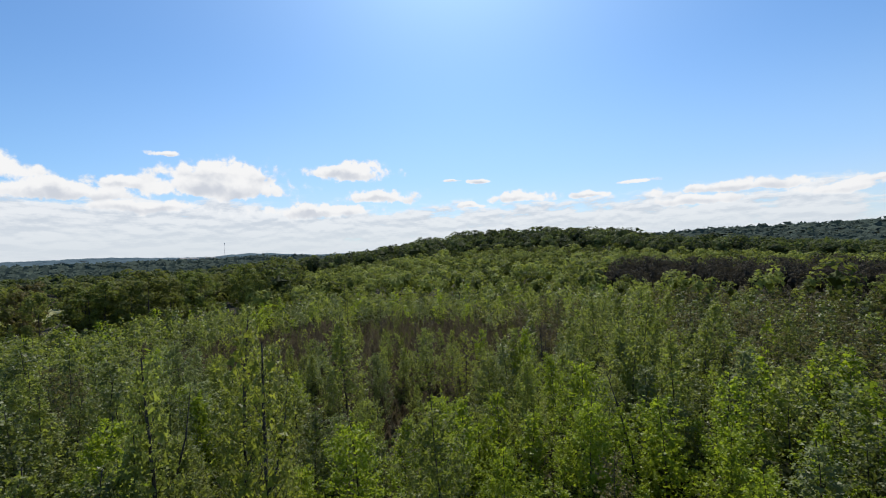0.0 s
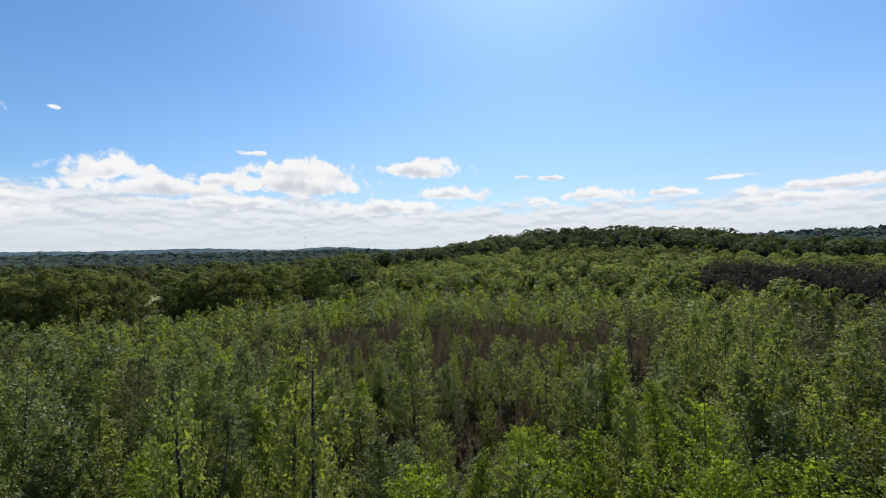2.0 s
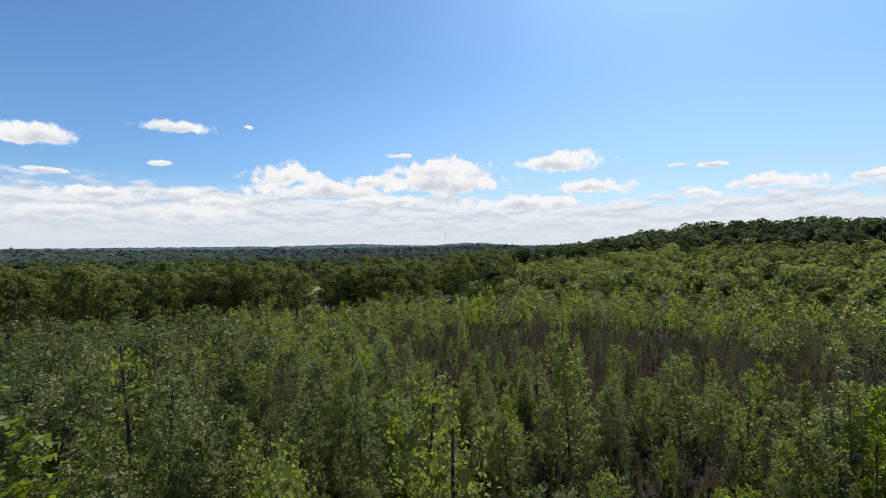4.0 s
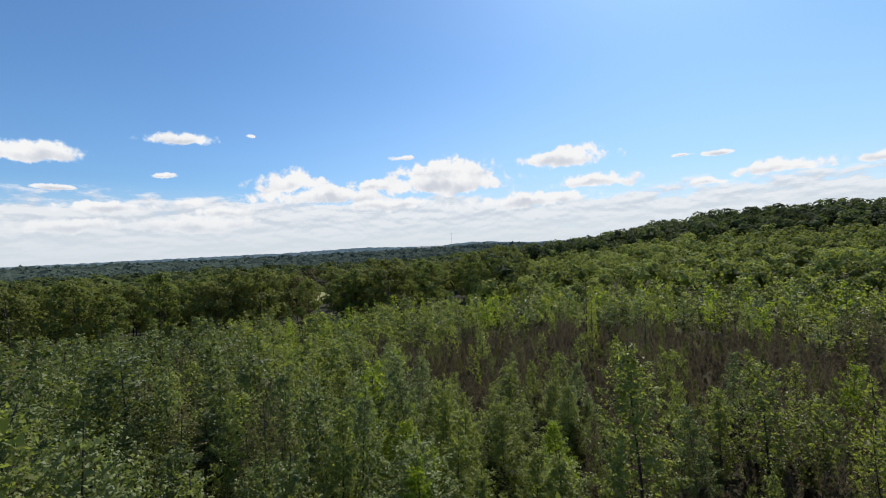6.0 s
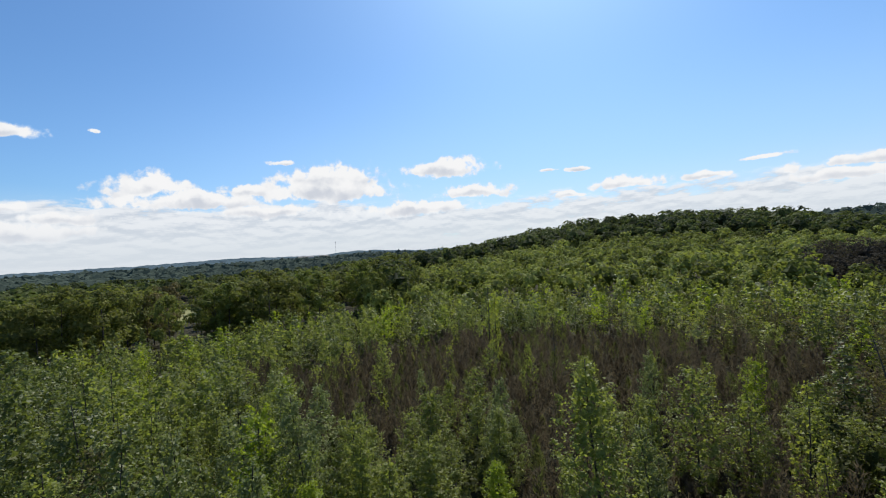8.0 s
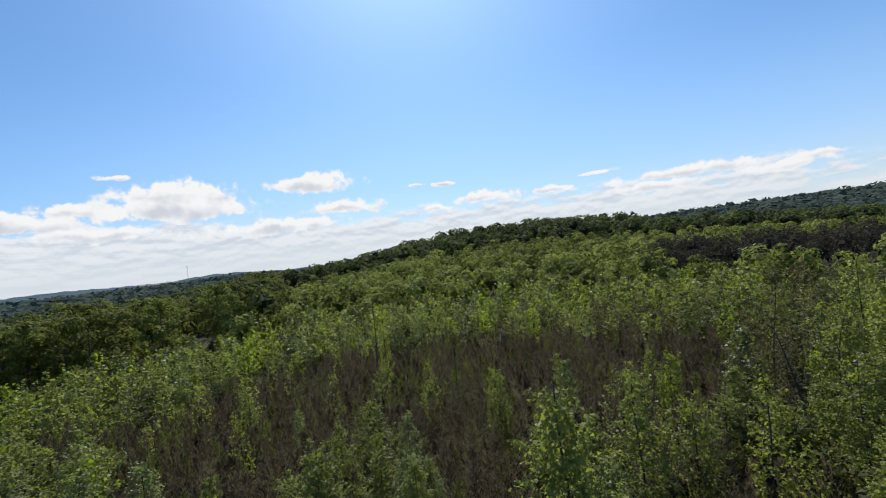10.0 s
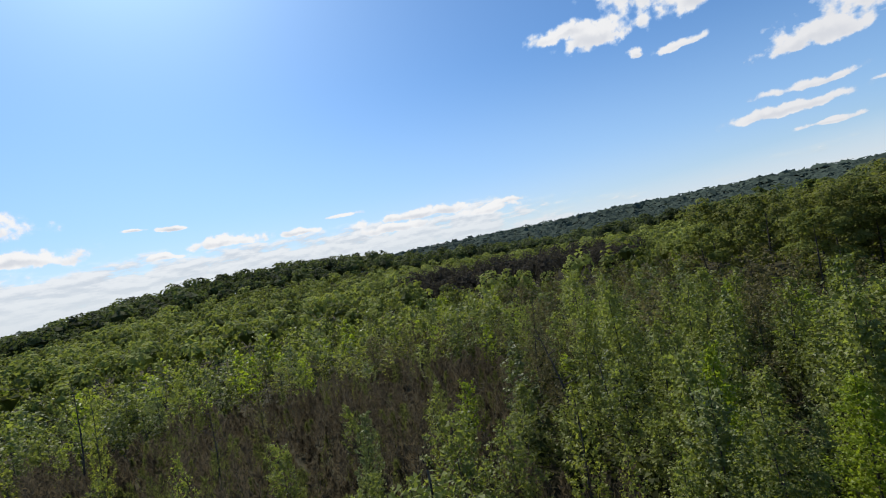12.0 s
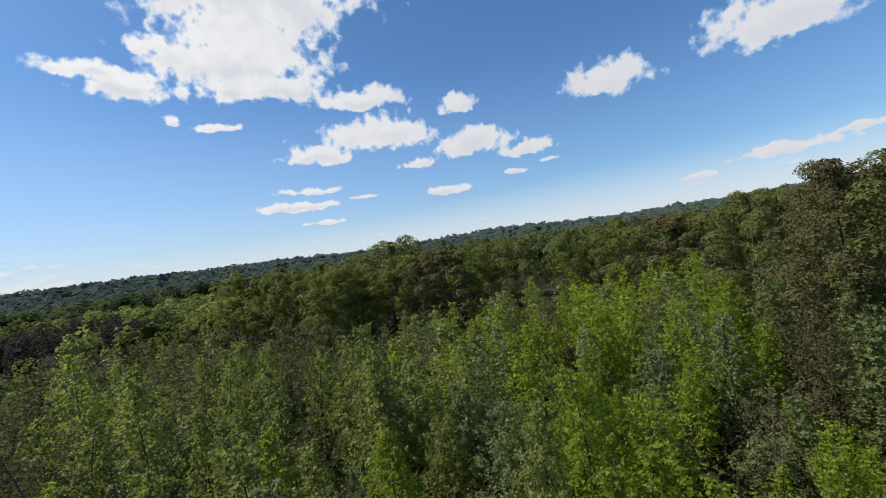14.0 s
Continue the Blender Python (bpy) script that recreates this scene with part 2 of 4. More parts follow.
LEAF_RUSSET = leaf_material("leaf_russet", (0.07, 0.062, 0.03), (0.165, 0.14, 0.062), (0.19, 0.17, 0.05), 0.36, 0.7, gloss=0.08, patch_size=0.12)
LEAF_FRESH = leaf_material("leaf_fresh", (0.066, 0.083, 0.024), (0.155, 0.182, 0.046), (0.22, 0.27, 0.04), 0.42, 0.65, gloss=0.12, patch_size=0.12)
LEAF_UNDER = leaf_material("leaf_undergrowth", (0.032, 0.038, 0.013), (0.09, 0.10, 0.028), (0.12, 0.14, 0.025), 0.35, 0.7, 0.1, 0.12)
GRASS = rough_material("pale_grass", (0.16, 0.17, 0.07), (0.26, 0.25, 0.13), 0.2)
WALL_PALE = rough_material("pale_wall", (0.62, 0.60, 0.55), (0.75, 0.73, 0.68), 0.5, 0.8)
ROOF_GREY = rough_material("grey_roof", (0.18, 0.17, 0.17), (0.28, 0.27, 0.26), 0.8, 0.8)
STEEL = rough_material("galvanised_steel", (0.30, 0.31, 0.32), (0.42, 0.43, 0.44), 2.0, 0.5)

# ---- mesh helpers ----
rng = np.random.default_rng(7)


def mesh_of(name, verts, size, mat, tone=None):
    """A mesh of separate faces of `size` corners each, from an (n * size, 3) array."""
    n = len(verts) // size
    me = bpy.data.meshes.new(name)
    me.vertices.add(len(verts))
    me.vertices.foreach_set("co", np.asarray(verts, dtype=np.float32).ravel())
    me.loops.add(n * size)
    me.loops.foreach_set("vertex_index", np.arange(n * size, dtype=np.int32))
    me.polygons.add(n)
    me.polygons.foreach_set("loop_start", np.arange(n, dtype=np.int32) * size)
    me.update(calc_edges=True)
    me.materials.append(mat)
    if tone is not None:
        me.attributes.new("tone", "FLOAT", "FACE").data.foreach_set("value", np.asarray(tone, dtype=np.float32))
    return me


def unit(v):
    return v / np.maximum(np.linalg.norm(v, axis=-1, keepdims=True), 1e-9)


def leaf_faces(centres, facing, length, width):
    """A small three-cornered leaf or tuft at each centre, that faces roughly `facing`."""
    n = len(centres)
    nrm = unit(facing)
    a = unit(np.cross(nrm, rng.normal(size=(n, 3))))
    b = np.cross(nrm, a)
    length, width = np.broadcast_to(length, n)[:, None] / 2, np.broadcast_to(width, n)[:, None] / 2
    return np.stack([centres + a * length, centres - a * length * 0.7 + b * width, centres - a * length * 0.7 - b * width], 1).reshape(-1, 3)


def part(name, data, parent, label=""):
    ob = new(name, data)
    ob.parent = parent
    if label:
        tagged(ob, label)
    return ob


def limb(bm, pts, radii, sides):
    rings = []
    for i, (p, r) in enumerate(zip(pts, radii)):
        d = Vector(pts[min(i + 1, len(pts) - 1)]) - Vector(pts[max(i - 1, 0)])
        q = d.to_track_quat("Z", "Y")
        rings.append([bm.verts.new(Vector(p) + q @ Vector((math.cos(k * math.tau / sides) * r, math.sin(k * math.tau / sides) * r, 0))) for k in range(sides)])
    for r0, r1 in zip(rings, rings[1:]):
        for k in range(sides):
            bm.faces.new((r0[k], r0[(k + 1) % sides], r1[(k + 1) % sides], r1[k]))


def wood_mesh(limbs):
    bm = bmesh.new()
    for pts, radii, sides in limbs:
        limb(bm, pts, radii, sides)
    me = bpy.data.meshes.new("trunk")
    bm.to_mesh(me)
    bm.free()
    me.materials.append(BARK)
    me.polygons.foreach_set("use_smooth", [True] * len(me.polygons))
    return me


def tree_meshes(height, radius, leaves, leaf, mat, shape, limbs_n, clump, bare=0.12, lean=0.3):
    """A grown tree: trunk with limbs, and a lobed crown of leaves set in round clumps on the limbs.
    shape(u) gives the crown's half width at the share u of its height."""
    wob = rng.normal(size=2) * lean
    def stem(u):
        return np.array([wob[0] * u * u + 0.12 * math.sin(5 * u + wob[1]), wob[1] * u * u + 0.12 * math.cos(4 * u), u * height])
    us = np.linspace(0, 0.97, 7)
    base_r = 0.011 * height
    limbs = [([stem(u) for u in us], [base_r * (1 - 0.9 * u) + 0.008 for u in us], 6)]
    spots = []
    for k in range(limbs_n):
        u = bare + (0.97 - bare) * ((k + rng.uniform(0.1, 0.9)) / limbs_n)
        az = k * 2.4 + rng.uniform(-0.5, 0.5)
        long = radius * shape(u) * rng.uniform(0.7, 1.2)
        rise = math.tan(radians(rng.uniform(15, 50)))
        p0 = stem(max(u - 0.04, 0.03))
        end = p0 + np.array([math.cos(az) * long, math.sin(az) * long, long * rise * 0.8])
        mid = p0 * 0.5 + end * 0.5 + np.array([0, 0, -0.06 * long])
        r0 = max(0.012, base_r * (1 - u) * 0.45)
        limbs.append(([p0, mid, end], [r0, r0 * 0.6, 0.006], 3))
        for s in (0.72, 1.0):
            spots.append((p0 + (end - p0) * s, 0.6 + 0.5 * s))
    for u in (0.86, 0.92, 0.96):
        spots.append((stem(u), 0.6))
    pick = rng.integers(0, len(spots), leaves)
    at = np.array([s[0] for s in spots])[pick]
    wide = np.array([s[1] for s in spots])[pick][:, None] * clump
    off = rng.normal(size=(leaves, 3))
    out = unit(at - np.array([0, 0, 0.45 * height]))
    bulge = unit(off + out * 0.7 + np.array([0, 0, 0.3]))
    off = bulge * rng.uniform(0.75, 1.12, (leaves, 1)) * wide * np.array([1, 1, 0.75])
    centres = at + off
    centres[:, 2] = np.clip(centres[:, 2], 0.15, None)
    facing = bulge + np.array([0, 0, 0.3]) + rng.normal(size=(leaves, 3)) * 0.38
    size = leaf * rng.uniform(0.65, 1.3, leaves)
    top = np.percentile(centres[:, 2], 99.6)
    fall = height / top
    centres[:, 2] *= fall
    limbs = [([p * np.array([1, 1, fall]) for p in pts], radii, sides) for pts, radii, sides in limbs]
    return wood_mesh(limbs), mesh_of("crown", leaf_faces(centres, facing, size, size * 0.8), 3, mat)


def young_meshes(height, radius, leaves, leaf, mat, shape, tufts, limbs_n, core=(300, 0.42), bare=0.06, lean=0.3, inner=0.06, skin=0.2, thick=0.007, fork=False):
    """A young tree: a straight stem, rising limbs, and leaves in sprays that stand up and out from the limbs' ends,
    with shaded gaps between them. shape(u) gives the crown's half width at the share u of its height."""
    wob = rng.normal(size=2) * lean

    def stem(u):
        u = np.asarray(u, float)
        return np.stack([wob[0] * u * u + 0.1 * np.sin(5 * u + wob[1]), wob[1] * u * u + 0.1 * np.cos(4 * u), u * height], -1)

    us = np.linspace(0, 0.97, 7)
    base_r = thick * height
    limbs = [(list(stem(us)), [base_r * (1 - 0.9 * u) + 0.008 for u in us], 6)]
    if fork:
        a0 = stem(0.55)
        a1 = a0 + np.array([0.75, 0.1, 0.19 * height])
        limbs.append(([a0, (a0 + a1) / 2 + np.array([0.08, 0, -0.1]), a1, a1 + np.array([0.15, 0, 0.13 * height])], [base_r * 0.4, base_r * 0.32, base_r * 0.22, 0.01], 5))
    # the ends of the limbs: spread over the crown's surface, thinning to a spire
    grid = np.linspace(bare, 0.96, 60)
    area = np.array([shape(u) + 0.12 for u in grid])
    u = np.interp((np.arange(tufts) + rng.uniform(0.1, 0.9, tufts)) / tufts, np.cumsum(area) / area.sum(), grid)
    a = np.arange(tufts) * 2.39996 + rng.uniform(-0.45, 0.45, tufts)
    lump = 1 + 0.22 * np.sin(2 * a + 7 * u + wob[0] * 9) + 0.16 * np.sin(3 * a - 13 * u + wob[1] * 9)
    wide = np.array([shape(k) for k in u]) * radius
    out = wide * lump * rng.uniform(0.7, 1.06, tufts)
    ring = np.stack([np.cos(a), np.sin(a), np.zeros(tufts)], 1)
    ends = stem(u) + ring * out[:, None]
    roots = stem(np.clip(u - 0.05 - 0.55 * out / height, 0.04, 1))
    for k in np.linspace(0, tufts - 1, limbs_n).astype(int):
        p0, p1 = roots[k], ends[k]
        r0 = max(0.011, base_r * (1 - u[k]) * 0.4)
        limbs.append(([p0, p0 * 0.5 + p1 * 0.5 + np.array([0, 0, -0.05 * out[k]]), p1], [r0, r0 * 0.6, 0.006], 3))
    # sprays
    weight = rng.uniform(0.35, 1.3, tufts) * (0.45 + 0.55 * wide / max(radius, 1e-6))
    pick = rng.choice(tufts, leaves, p=weight / weight.sum())
    axis = unit(ring * 0.75 + np.array([0, 0, 0.8]) + rng.normal(size=(tufts, 3)) * 0.25)
    fat = 0.9 * radius / math.sqrt(tufts) * np.sqrt(weight / weight.mean())
    along = np.clip(rng.normal(size=(leaves, 1)), -1.6, 1.6) * fat[pick][:, None] * 1.05
    off = np.clip(rng.normal(size=(leaves, 3)), -1.7, 1.7) * fat[pick][:, None] * np.array([0.6, 0.6, 0.5])
    centres = ends[pick] + axis[pick] * along + off
    # some leaves sit back along the limbs
    back = rng.uniform(size=leaves) < inner
    s = rng.uniform(0.25, 0.8, (leaves, 1))
    centres[back] = (roots[pick] * (1 - s) + ends[pick] * s + off * 1.3)[back]
    # and some fill the crown's surface between the sprays
    fill = rng.uniform(size=leaves) < skin
    fu = np.interp(rng.uniform(size=leaves), np.cumsum(area) / area.sum(), grid)
    fa = rng.uniform(0, math.tau, leaves)
    flump = 1 + 0.22 * np.sin(2 * fa + 7 * fu + wob[0] * 9) + 0.16 * np.sin(3 * fa - 13 * fu + wob[1] * 9)
    fout = np.array([shape(k) for k in fu]) * radius * flump * rng.uniform(0.66, 0.95, leaves)
    centres[fill] = (stem(fu) + np.stack([np.cos(fa), np.sin(fa), 0.25 * np.sin(5 * fa + 21 * fu)], 1) * fout[:, None])[fill]
    centres[:, 2] = np.clip(centres[:, 2], 0.15, None)
    facing = unit(off) * 0.5 + ring[pick] * 0.35 + np.array([0, 0, 0.55]) + rng.normal(size=(leaves, 3)) * 0.5
    size = leaf * rng.uniform(0.65, 1.3, leaves) * np.where(back, 1.25, 1.0)
    # the closed foliage within: broad sprays round the stem
    n, wide_leaf = core
    cu = bare + (0.93 - bare) * rng.uniform(size=n)
    ca = rng.uniform(0, math.tau, n)
    cring = np.stack([np.cos(ca), np.sin(ca), np.zeros(n)], 1)
    cout = np.array([shape(k) for k in cu]) * radius * rng.uniform(0.3, 0.64, n)
    centres = np.concatenate([centres, stem(cu) + cring * cout[:, None]])
    facing = np.concatenate([facing, cring * 0.7 + np.array([0, 0, 0.35]) + rng.normal(size=(n, 3)) * 0.7])
    size = np.concatenate([size, wide_leaf * rng.uniform(0.7, 1.2, n)])
    fall = height / np.percentile(centres[:, 2], 99.7)
    centres[:, 2] *= fall
    limbs = [([p * np.array([1, 1, fall]) for p in pts], radii, sides) for pts, radii, sides in limbs]
    return wood_mesh(limbs), mesh_of("crown", leaf_faces(centres, facing, size, size * 0.85), 3, mat)


def tree_thing(name, meshes, label, category, group):
    root = new(name)
    part("trunk", meshes[0], root, "thin grey-brown trunk with bare limbs")
    part("crown", meshes[1], root)
    return tagged(root, label, category, group)


# crown outlines, from foot to tip
def slender(u):
    return (0.7 + 1.2 * u) if u < 0.25 else max(0.1, ((1 - u) / 0.75)) ** 0.48


def round_crown(u):
    return max(0.2, math.sin(math.pi * min(1, max(0.02, (u - 0.1) / 0.92))) ** 0.55)


def ovate(u):
    return (0.6 + u) if u < 0.4 else max(0.08, (1 - u) / 0.6) ** 0.45


def pointed(u):
    return (0.7 + 1.5 * u) if u < 0.2 else max(0.05, (1 - u) / 0.8) ** 0.66


# ---- the land ----
def soft(x):
    return np.exp(-np.square(x))


def land(x, y):
    """Height of the ground: a flat clearing, a wooded hill ahead, long ridges round the horizon."""
    x, y = np.asarray(x, float), np.asarray(y, float)
    az = np.degrees(np.arctan2(-x, y))
    d = np.hypot(x, y)
    hill = np.interp(az, [-40, -27, -22, -14, -5, 0, 6, 12, 18], [0, 8, 13.5, 17, 16, 13, 7.5, 2, 0]) * soft((d - 340) / 120)
    ridge = np.interp(az, [-180, -150, -137, -125, -110, -98, -84, -70, -55, -40, -28, -15, 0], [15, 22, 30, 24, 24, 36, 26, 33, 35, 34, 31, 12, 0]) * soft((d - 1000) / 330)
    left = np.interp(az, [0, 9, 16, 22, 29, 36, 45, 60, 100, 180], [0, 16, 12, 22, 14, 10, 2, 0, 10, 15]) * soft((d - 1500) / 420)
    valley = -7.0 * np.clip((az - 12) / 22, 0, 1) * np.clip((d - 55) / 110, 0, 1) * np.clip((1150 - d) / 500, 0, 1)
    back = np.interp(az, [0, 30, 38, 46, 56, 70, 90], [20, 30, 42, 26, 20, 12, 10]) * soft((d - 3600) / 700)
    rough = 0.5 * np.sin(x * 0.05 + 1.3) * np.sin(y * 0.043) * np.clip(d / 60, 0, 1)
    return hill + ridge + left + back + rough + valley


def build_ground():
    rings = np.concatenate([[0.0], np.geomspace(4, 4850, 84)])
    segs = 180
    ang = np.linspace(0, 2 * math.pi, segs, endpoint=False)
    rr, aa = np.meshgrid(rings[1:], ang, indexing="ij")
    xs, ys = (rr * np.cos(aa)).ravel(), (rr * np.sin(aa)).ravel()
    verts = [(0, 0, float(land(0, 0)))] + list(zip(xs.tolist(), ys.tolist(), land(xs, ys).tolist()))
    faces = [(0, 1 + k, 1 + (k + 1) % segs) for k in range(segs)]
    for i in range(len(rings) - 2):
        a, b = 1 + i * segs, 1 + (i + 1) * segs
        faces += [(a + k, b + k, b + (k + 1) % segs, a + (k + 1) % segs) for k in range(segs)]
    me = bpy.data.meshes.new("ground")
    me.from_pydata(verts, [], faces)
    me.materials.append(GROUND)
    me.polygons.foreach_set("use_smooth", [True] * len(me.polygons))
    tagged(new("ground", me), "dark leaf-littered forest ground under dense young trees", "ground", kind="structure")


build_ground()

# ---- where things grow ----
PATH = np.array([(x, y) for _, x, y, *_ in ROWS])


def off_path(x, y):
    return np.min(np.hypot(PATH[:, 0] - x, PATH[:, 1] - y))


def in_brown(x, y):
    """The patch of brown brush: a wide oval and a tongue that reaches towards the start."""
    wob = 0.14 * math.sin(x * 0.35) + 0.14 * math.sin(y * 0.4 + 1)
    oval = ((x + 10.5) / 27) ** 2 + ((y - 56.5) / 16) ** 2 + wob < 1
    tongue = 24.5 < y < 56 and -7.8 - (y - 25) * 0.3 + wob * 6 < x < -1.0 + (y - 27) * 0.34 + wob * 8
    return oval or tongue


def bearing_from(x, y, ox=-8.0, oy=20.0):
    return math.degrees(math.atan2(-(x - ox), y - oy)), math.hypot(x - ox, y - oy)


def in_sight(x, y):
    """The plan that the flight ever looks over: ahead of the start, to the left of the turn, to its right."""
    ahead = y > 9 and abs(x) < y + 4
    left = x <= -4 and y > 9 - 0.3 * (x + 5)
    right = x > -7 and y > 11.0 - 1.19 * x
    return ahead or left or right


# ---- prototypes ----
HIDE = Matrix.Translation((0, -900, -60))
YOUNG = "slender young broadleaf tree, bright green leaves, growing in a dense stand"
GREYISH = "slender young tree with pale grey-green leaves in the stand"
DEEPGREEN = "dark green dense young tree among paler neighbours"
VIVID = "young tree with vivid light green leaves"
BROWNISH = "thin brownish young tree with many bare twigs"
YELLOWISH = "young tree with thin yellow-green crown and dark stem"
LODS = [(9500, 0.092, 110, 30, (1000, 0.18)), (3300, 0.14, 66, 14, (440, 0.24)), (1300, 0.20, 42, 8, (130, 0.37)), (700, 0.265, 30, 5, (50, 0.54)), (280, 0.41, 18, 4, (20, 0.7))]
young = {}
for lod, (leaves, leaf, tufts, limbs_n, core) in enumerate(LODS):
    for kind, mat, fill in (("green", LEAF_YOUNG, 1.0), ("grey", LEAF_GREY, 1.0), ("yellow", LEAF_YELLOW, 0.5), ("deep", LEAF_DEEP, 1.1), ("bright", LEAF_BRIGHT, 1.0), ("brown", LEAF_BROWN, 0.75)):
        slim = 0.8 if kind == "yellow" else 1.0
        young[kind, lod] = [young_meshes(7.5, r * slim, int(leaves * fill), leaf, mat, shape, tufts, limbs_n, core if kind not in ("yellow", "brown") else (core[0] // 3, core[1] * 0.8)) for shape, r in ((slender, 1.28), (ovate, 1.5), (pointed, 1.6))]
# the few tall trees right beside the flight, with leaves of true size and dark stems
for kind, mat in (("yellow", LEAF_YELLOW), ("green", LEAF_YOUNG)):
    young[kind, "near"] = [young_meshes(7.5, 1.25, 7600, 0.08, mat, ovate, 95, 60, (120, 0.3), 0.12, inner=0.15, thick=0.014, fork=f) for f in (True, False)]
mature = {}
for lod, (leaves, leaf) in enumerate([(4200, 0.34), (2300, 0.46)]):
    mature["russet", lod] = [tree_meshes(13.0, 3.0, leaves, leaf, LEAF_RUSSET, round_crown, 24, 0.85, bare=0.22) for _ in range(2)]
    mature["fresh", lod] = [tree_meshes(13.0, r, leaves, leaf, LEAF_FRESH, f, 26, 0.85, bare=0.16) for f, r in ((ovate, 2.9), (round_crown, 3.2))]
    mature["oak", lod] = [tree_meshes(13.0, 3.4, leaves, leaf, LEAF_OAK, round_crown, 26, 0.95, bare=0.24) for _ in range(3)]
    mature["pale", lod] = [tree_meshes(12.0, 3.1, leaves, leaf, LEAF_PALE, round_crown, 26, 0.85, bare=0.2) for _ in range(2)]
mature["russet", "near"] = [tree_meshes(13.0, 2.9, 13000, 0.17, LEAF_RUSSET, ovate, 40, 0.7, bare=0.12) for _ in range(2)]
mature["oak", "near"] = [tree_meshes(13.0, 3.3, 15000, 0.20, LEAF_OAK, round_crown, 34, 0.8, bare=0.2) for _ in range(2)]

placed = []
first = {}


def plant(key, form, x, y, height, girth=1.0):
    """One tree: the first of its form is built, the rest are copies of it."""
    meshes = (young if key in young else mature)[key][form]
    tall = 7.5 if key in young else (12.0 if key[0] == "pale" else 13.0)
    s = height / tall
    wide = s ** 0.6 * girth if key in young else s * girth
    m = Matrix.Translation((x, y, float(land(x, y)) - 0.05)) @ Matrix.Rotation(rng.uniform(0, math.tau), 4, "Z") @ Matrix.Diagonal((wide, wide, s, 1))
    if (key, form) in first:
        k = first[key, form].scale
        copy_thing(first[key, form], m @ Matrix.Diagonal((1 / k.x, 1 / k.y, 1 / k.z, 1)))
    else:
        if key in young:
            label = {"green": YOUNG, "grey": GREYISH, "yellow": YELLOWISH, "deep": DEEPGREEN, "bright": VIVID, "brown": BROWNISH}[key[0]]
            root = tree_thing("young_tree", meshes, label, "tree", "young trees of the stand")
        else:
            label = {"oak": "tall dark green oak with a broad round crown", "russet": "tall tree with thin brownish-green crown",
                     "fresh": "tall full tree with mid green crown", "pale": "broad pale green tree at the edge of the clearing"}[key[0]]
            root = tree_thing("mature_tree", meshes, label, "tree", "mature trees round the clearing")
        first[key, form] = root
        root.matrix_basis = m
    placed.append((x, y, wide))


# trees that stand out: place, height, girth
STAND_OUT = [
    ("green", 2, -7.1, 30.8, 8.6, 1.2), ("grey", 0, -5.0, 33.1, 5.6, 0.9), ("yellow", 0, 1.6, 35.2, 6.6, 1.0), ("green", 0, 11.5, 42.7, 6.4, 1.2),
    ("grey", 1, -5.4, 22.1, 5.0, 1.0), ("yellow", 0, -6.7, 14.4, 10.9, 0.9), ("green", 1, 23.0, 51.6, 8.8, 1.2), ("grey", 0, 11.9, 29.3, 6.7, 1.0),
    ("green", 2, 24.7, 41.1, 7.6, 1.2), ("green", 1, -0.3, 15.9, 7.7, 1.0), ("green", 1, 3.0, 29.5, 6.3, 1.1), ("green", 0, -8.3, 12.6, 10.3, 0.8),
    ("green", 1, -23.4, 25.1, 7.0, 1.1), ("green", 1, -27.3, 32.3, 5.9, 1.1), ("yellow", 0, -5.4, 13.0, 10.4, 0.9),
]
STAND_OUT_LEFT = [
    ("green", 1, -13.5, 45.2, 4.6, 1.1), ("grey", 0, -25.3, 39.6, 5.0, 1.1), ("yellow", 0, -14.0, 64.0, 8.2, 0.7), ("yellow", 0, 0.6, 43.5, 5.2, 0.9),
    ("grey", 2, -21.8, 38.5, 5.5, 1.1), ("grey", 0, -11.4, 38.2, 4.3, 1.1), ("green", 2, -25.2, 35.1, 4.6, 1.2), ("green", 0, -14.5, 36.5, 5.9, 1.2),
    ("green", 0, -3.7, 38.2, 4.7, 0.9), ("green", 1, -17.4, 15.2, 10.2, 1.0), ("green", 2, -8.5, 12.3, 8.2, 1.0), ("grey", 0, -18.5, 31.0, 7.4, 1.0),
]
STAND_OUT_RIGHT = [
    ("green", 2, 16.8, 44.0, 8.1, 1.2), ("green", 1, -1.7, 38.6, 6.3, 1.1), ("green", 0, 31.9, 41.8, 6.6, 1.0), ("green", 0, 19.5, 55.5, 6.1, 1.0),
    ("green", 0, 11.3, 27.6, 7.3, 1.1), ("green", 2, 25.0, 50.2, 7.6, 1.0), ("green", 0, 13.7, 43.6, 6.7, 1.0), ("green", 0, 18.0, 39.2, 7.5, 1.0),
    ("green", 2, 11.6, 37.7, 6.6, 1.0), ("grey", 0, 4.4, 32.0, 6.2, 1.1), ("green", 0, 13.1, 30.0, 9.0, 1.0), ("green", 2, 14.1, 41.6, 8.2, 1.1),
    ("green", 0, 19.9, 34.3, 7.2, 1.0), ("green", 0, 4.9, 32.4, 7.1, 1.0), ("grey", 0, 11.4, 25.0, 6.0, 1.15), ("bright", 1, 13.7, 21.8, 6.4, 1.1), ("grey", 1, 8.2, 24.2, 6.0, 1.1), ("bright", 2, 6.9, 28.6, 6.2, 1.1),
    ("bright", 1, 10.3, 23.2, 4.6, 1.2), ("grey", 1, 12.6, 24.2, 4.8, 1.2), ("green", 1, 9.6, 26.3, 5.2, 1.1), ("bright", 1, 13.0, 27.2, 5.4, 1.1), ("green", 1, 0.5, 38.0, 5.1, 1.0),
]
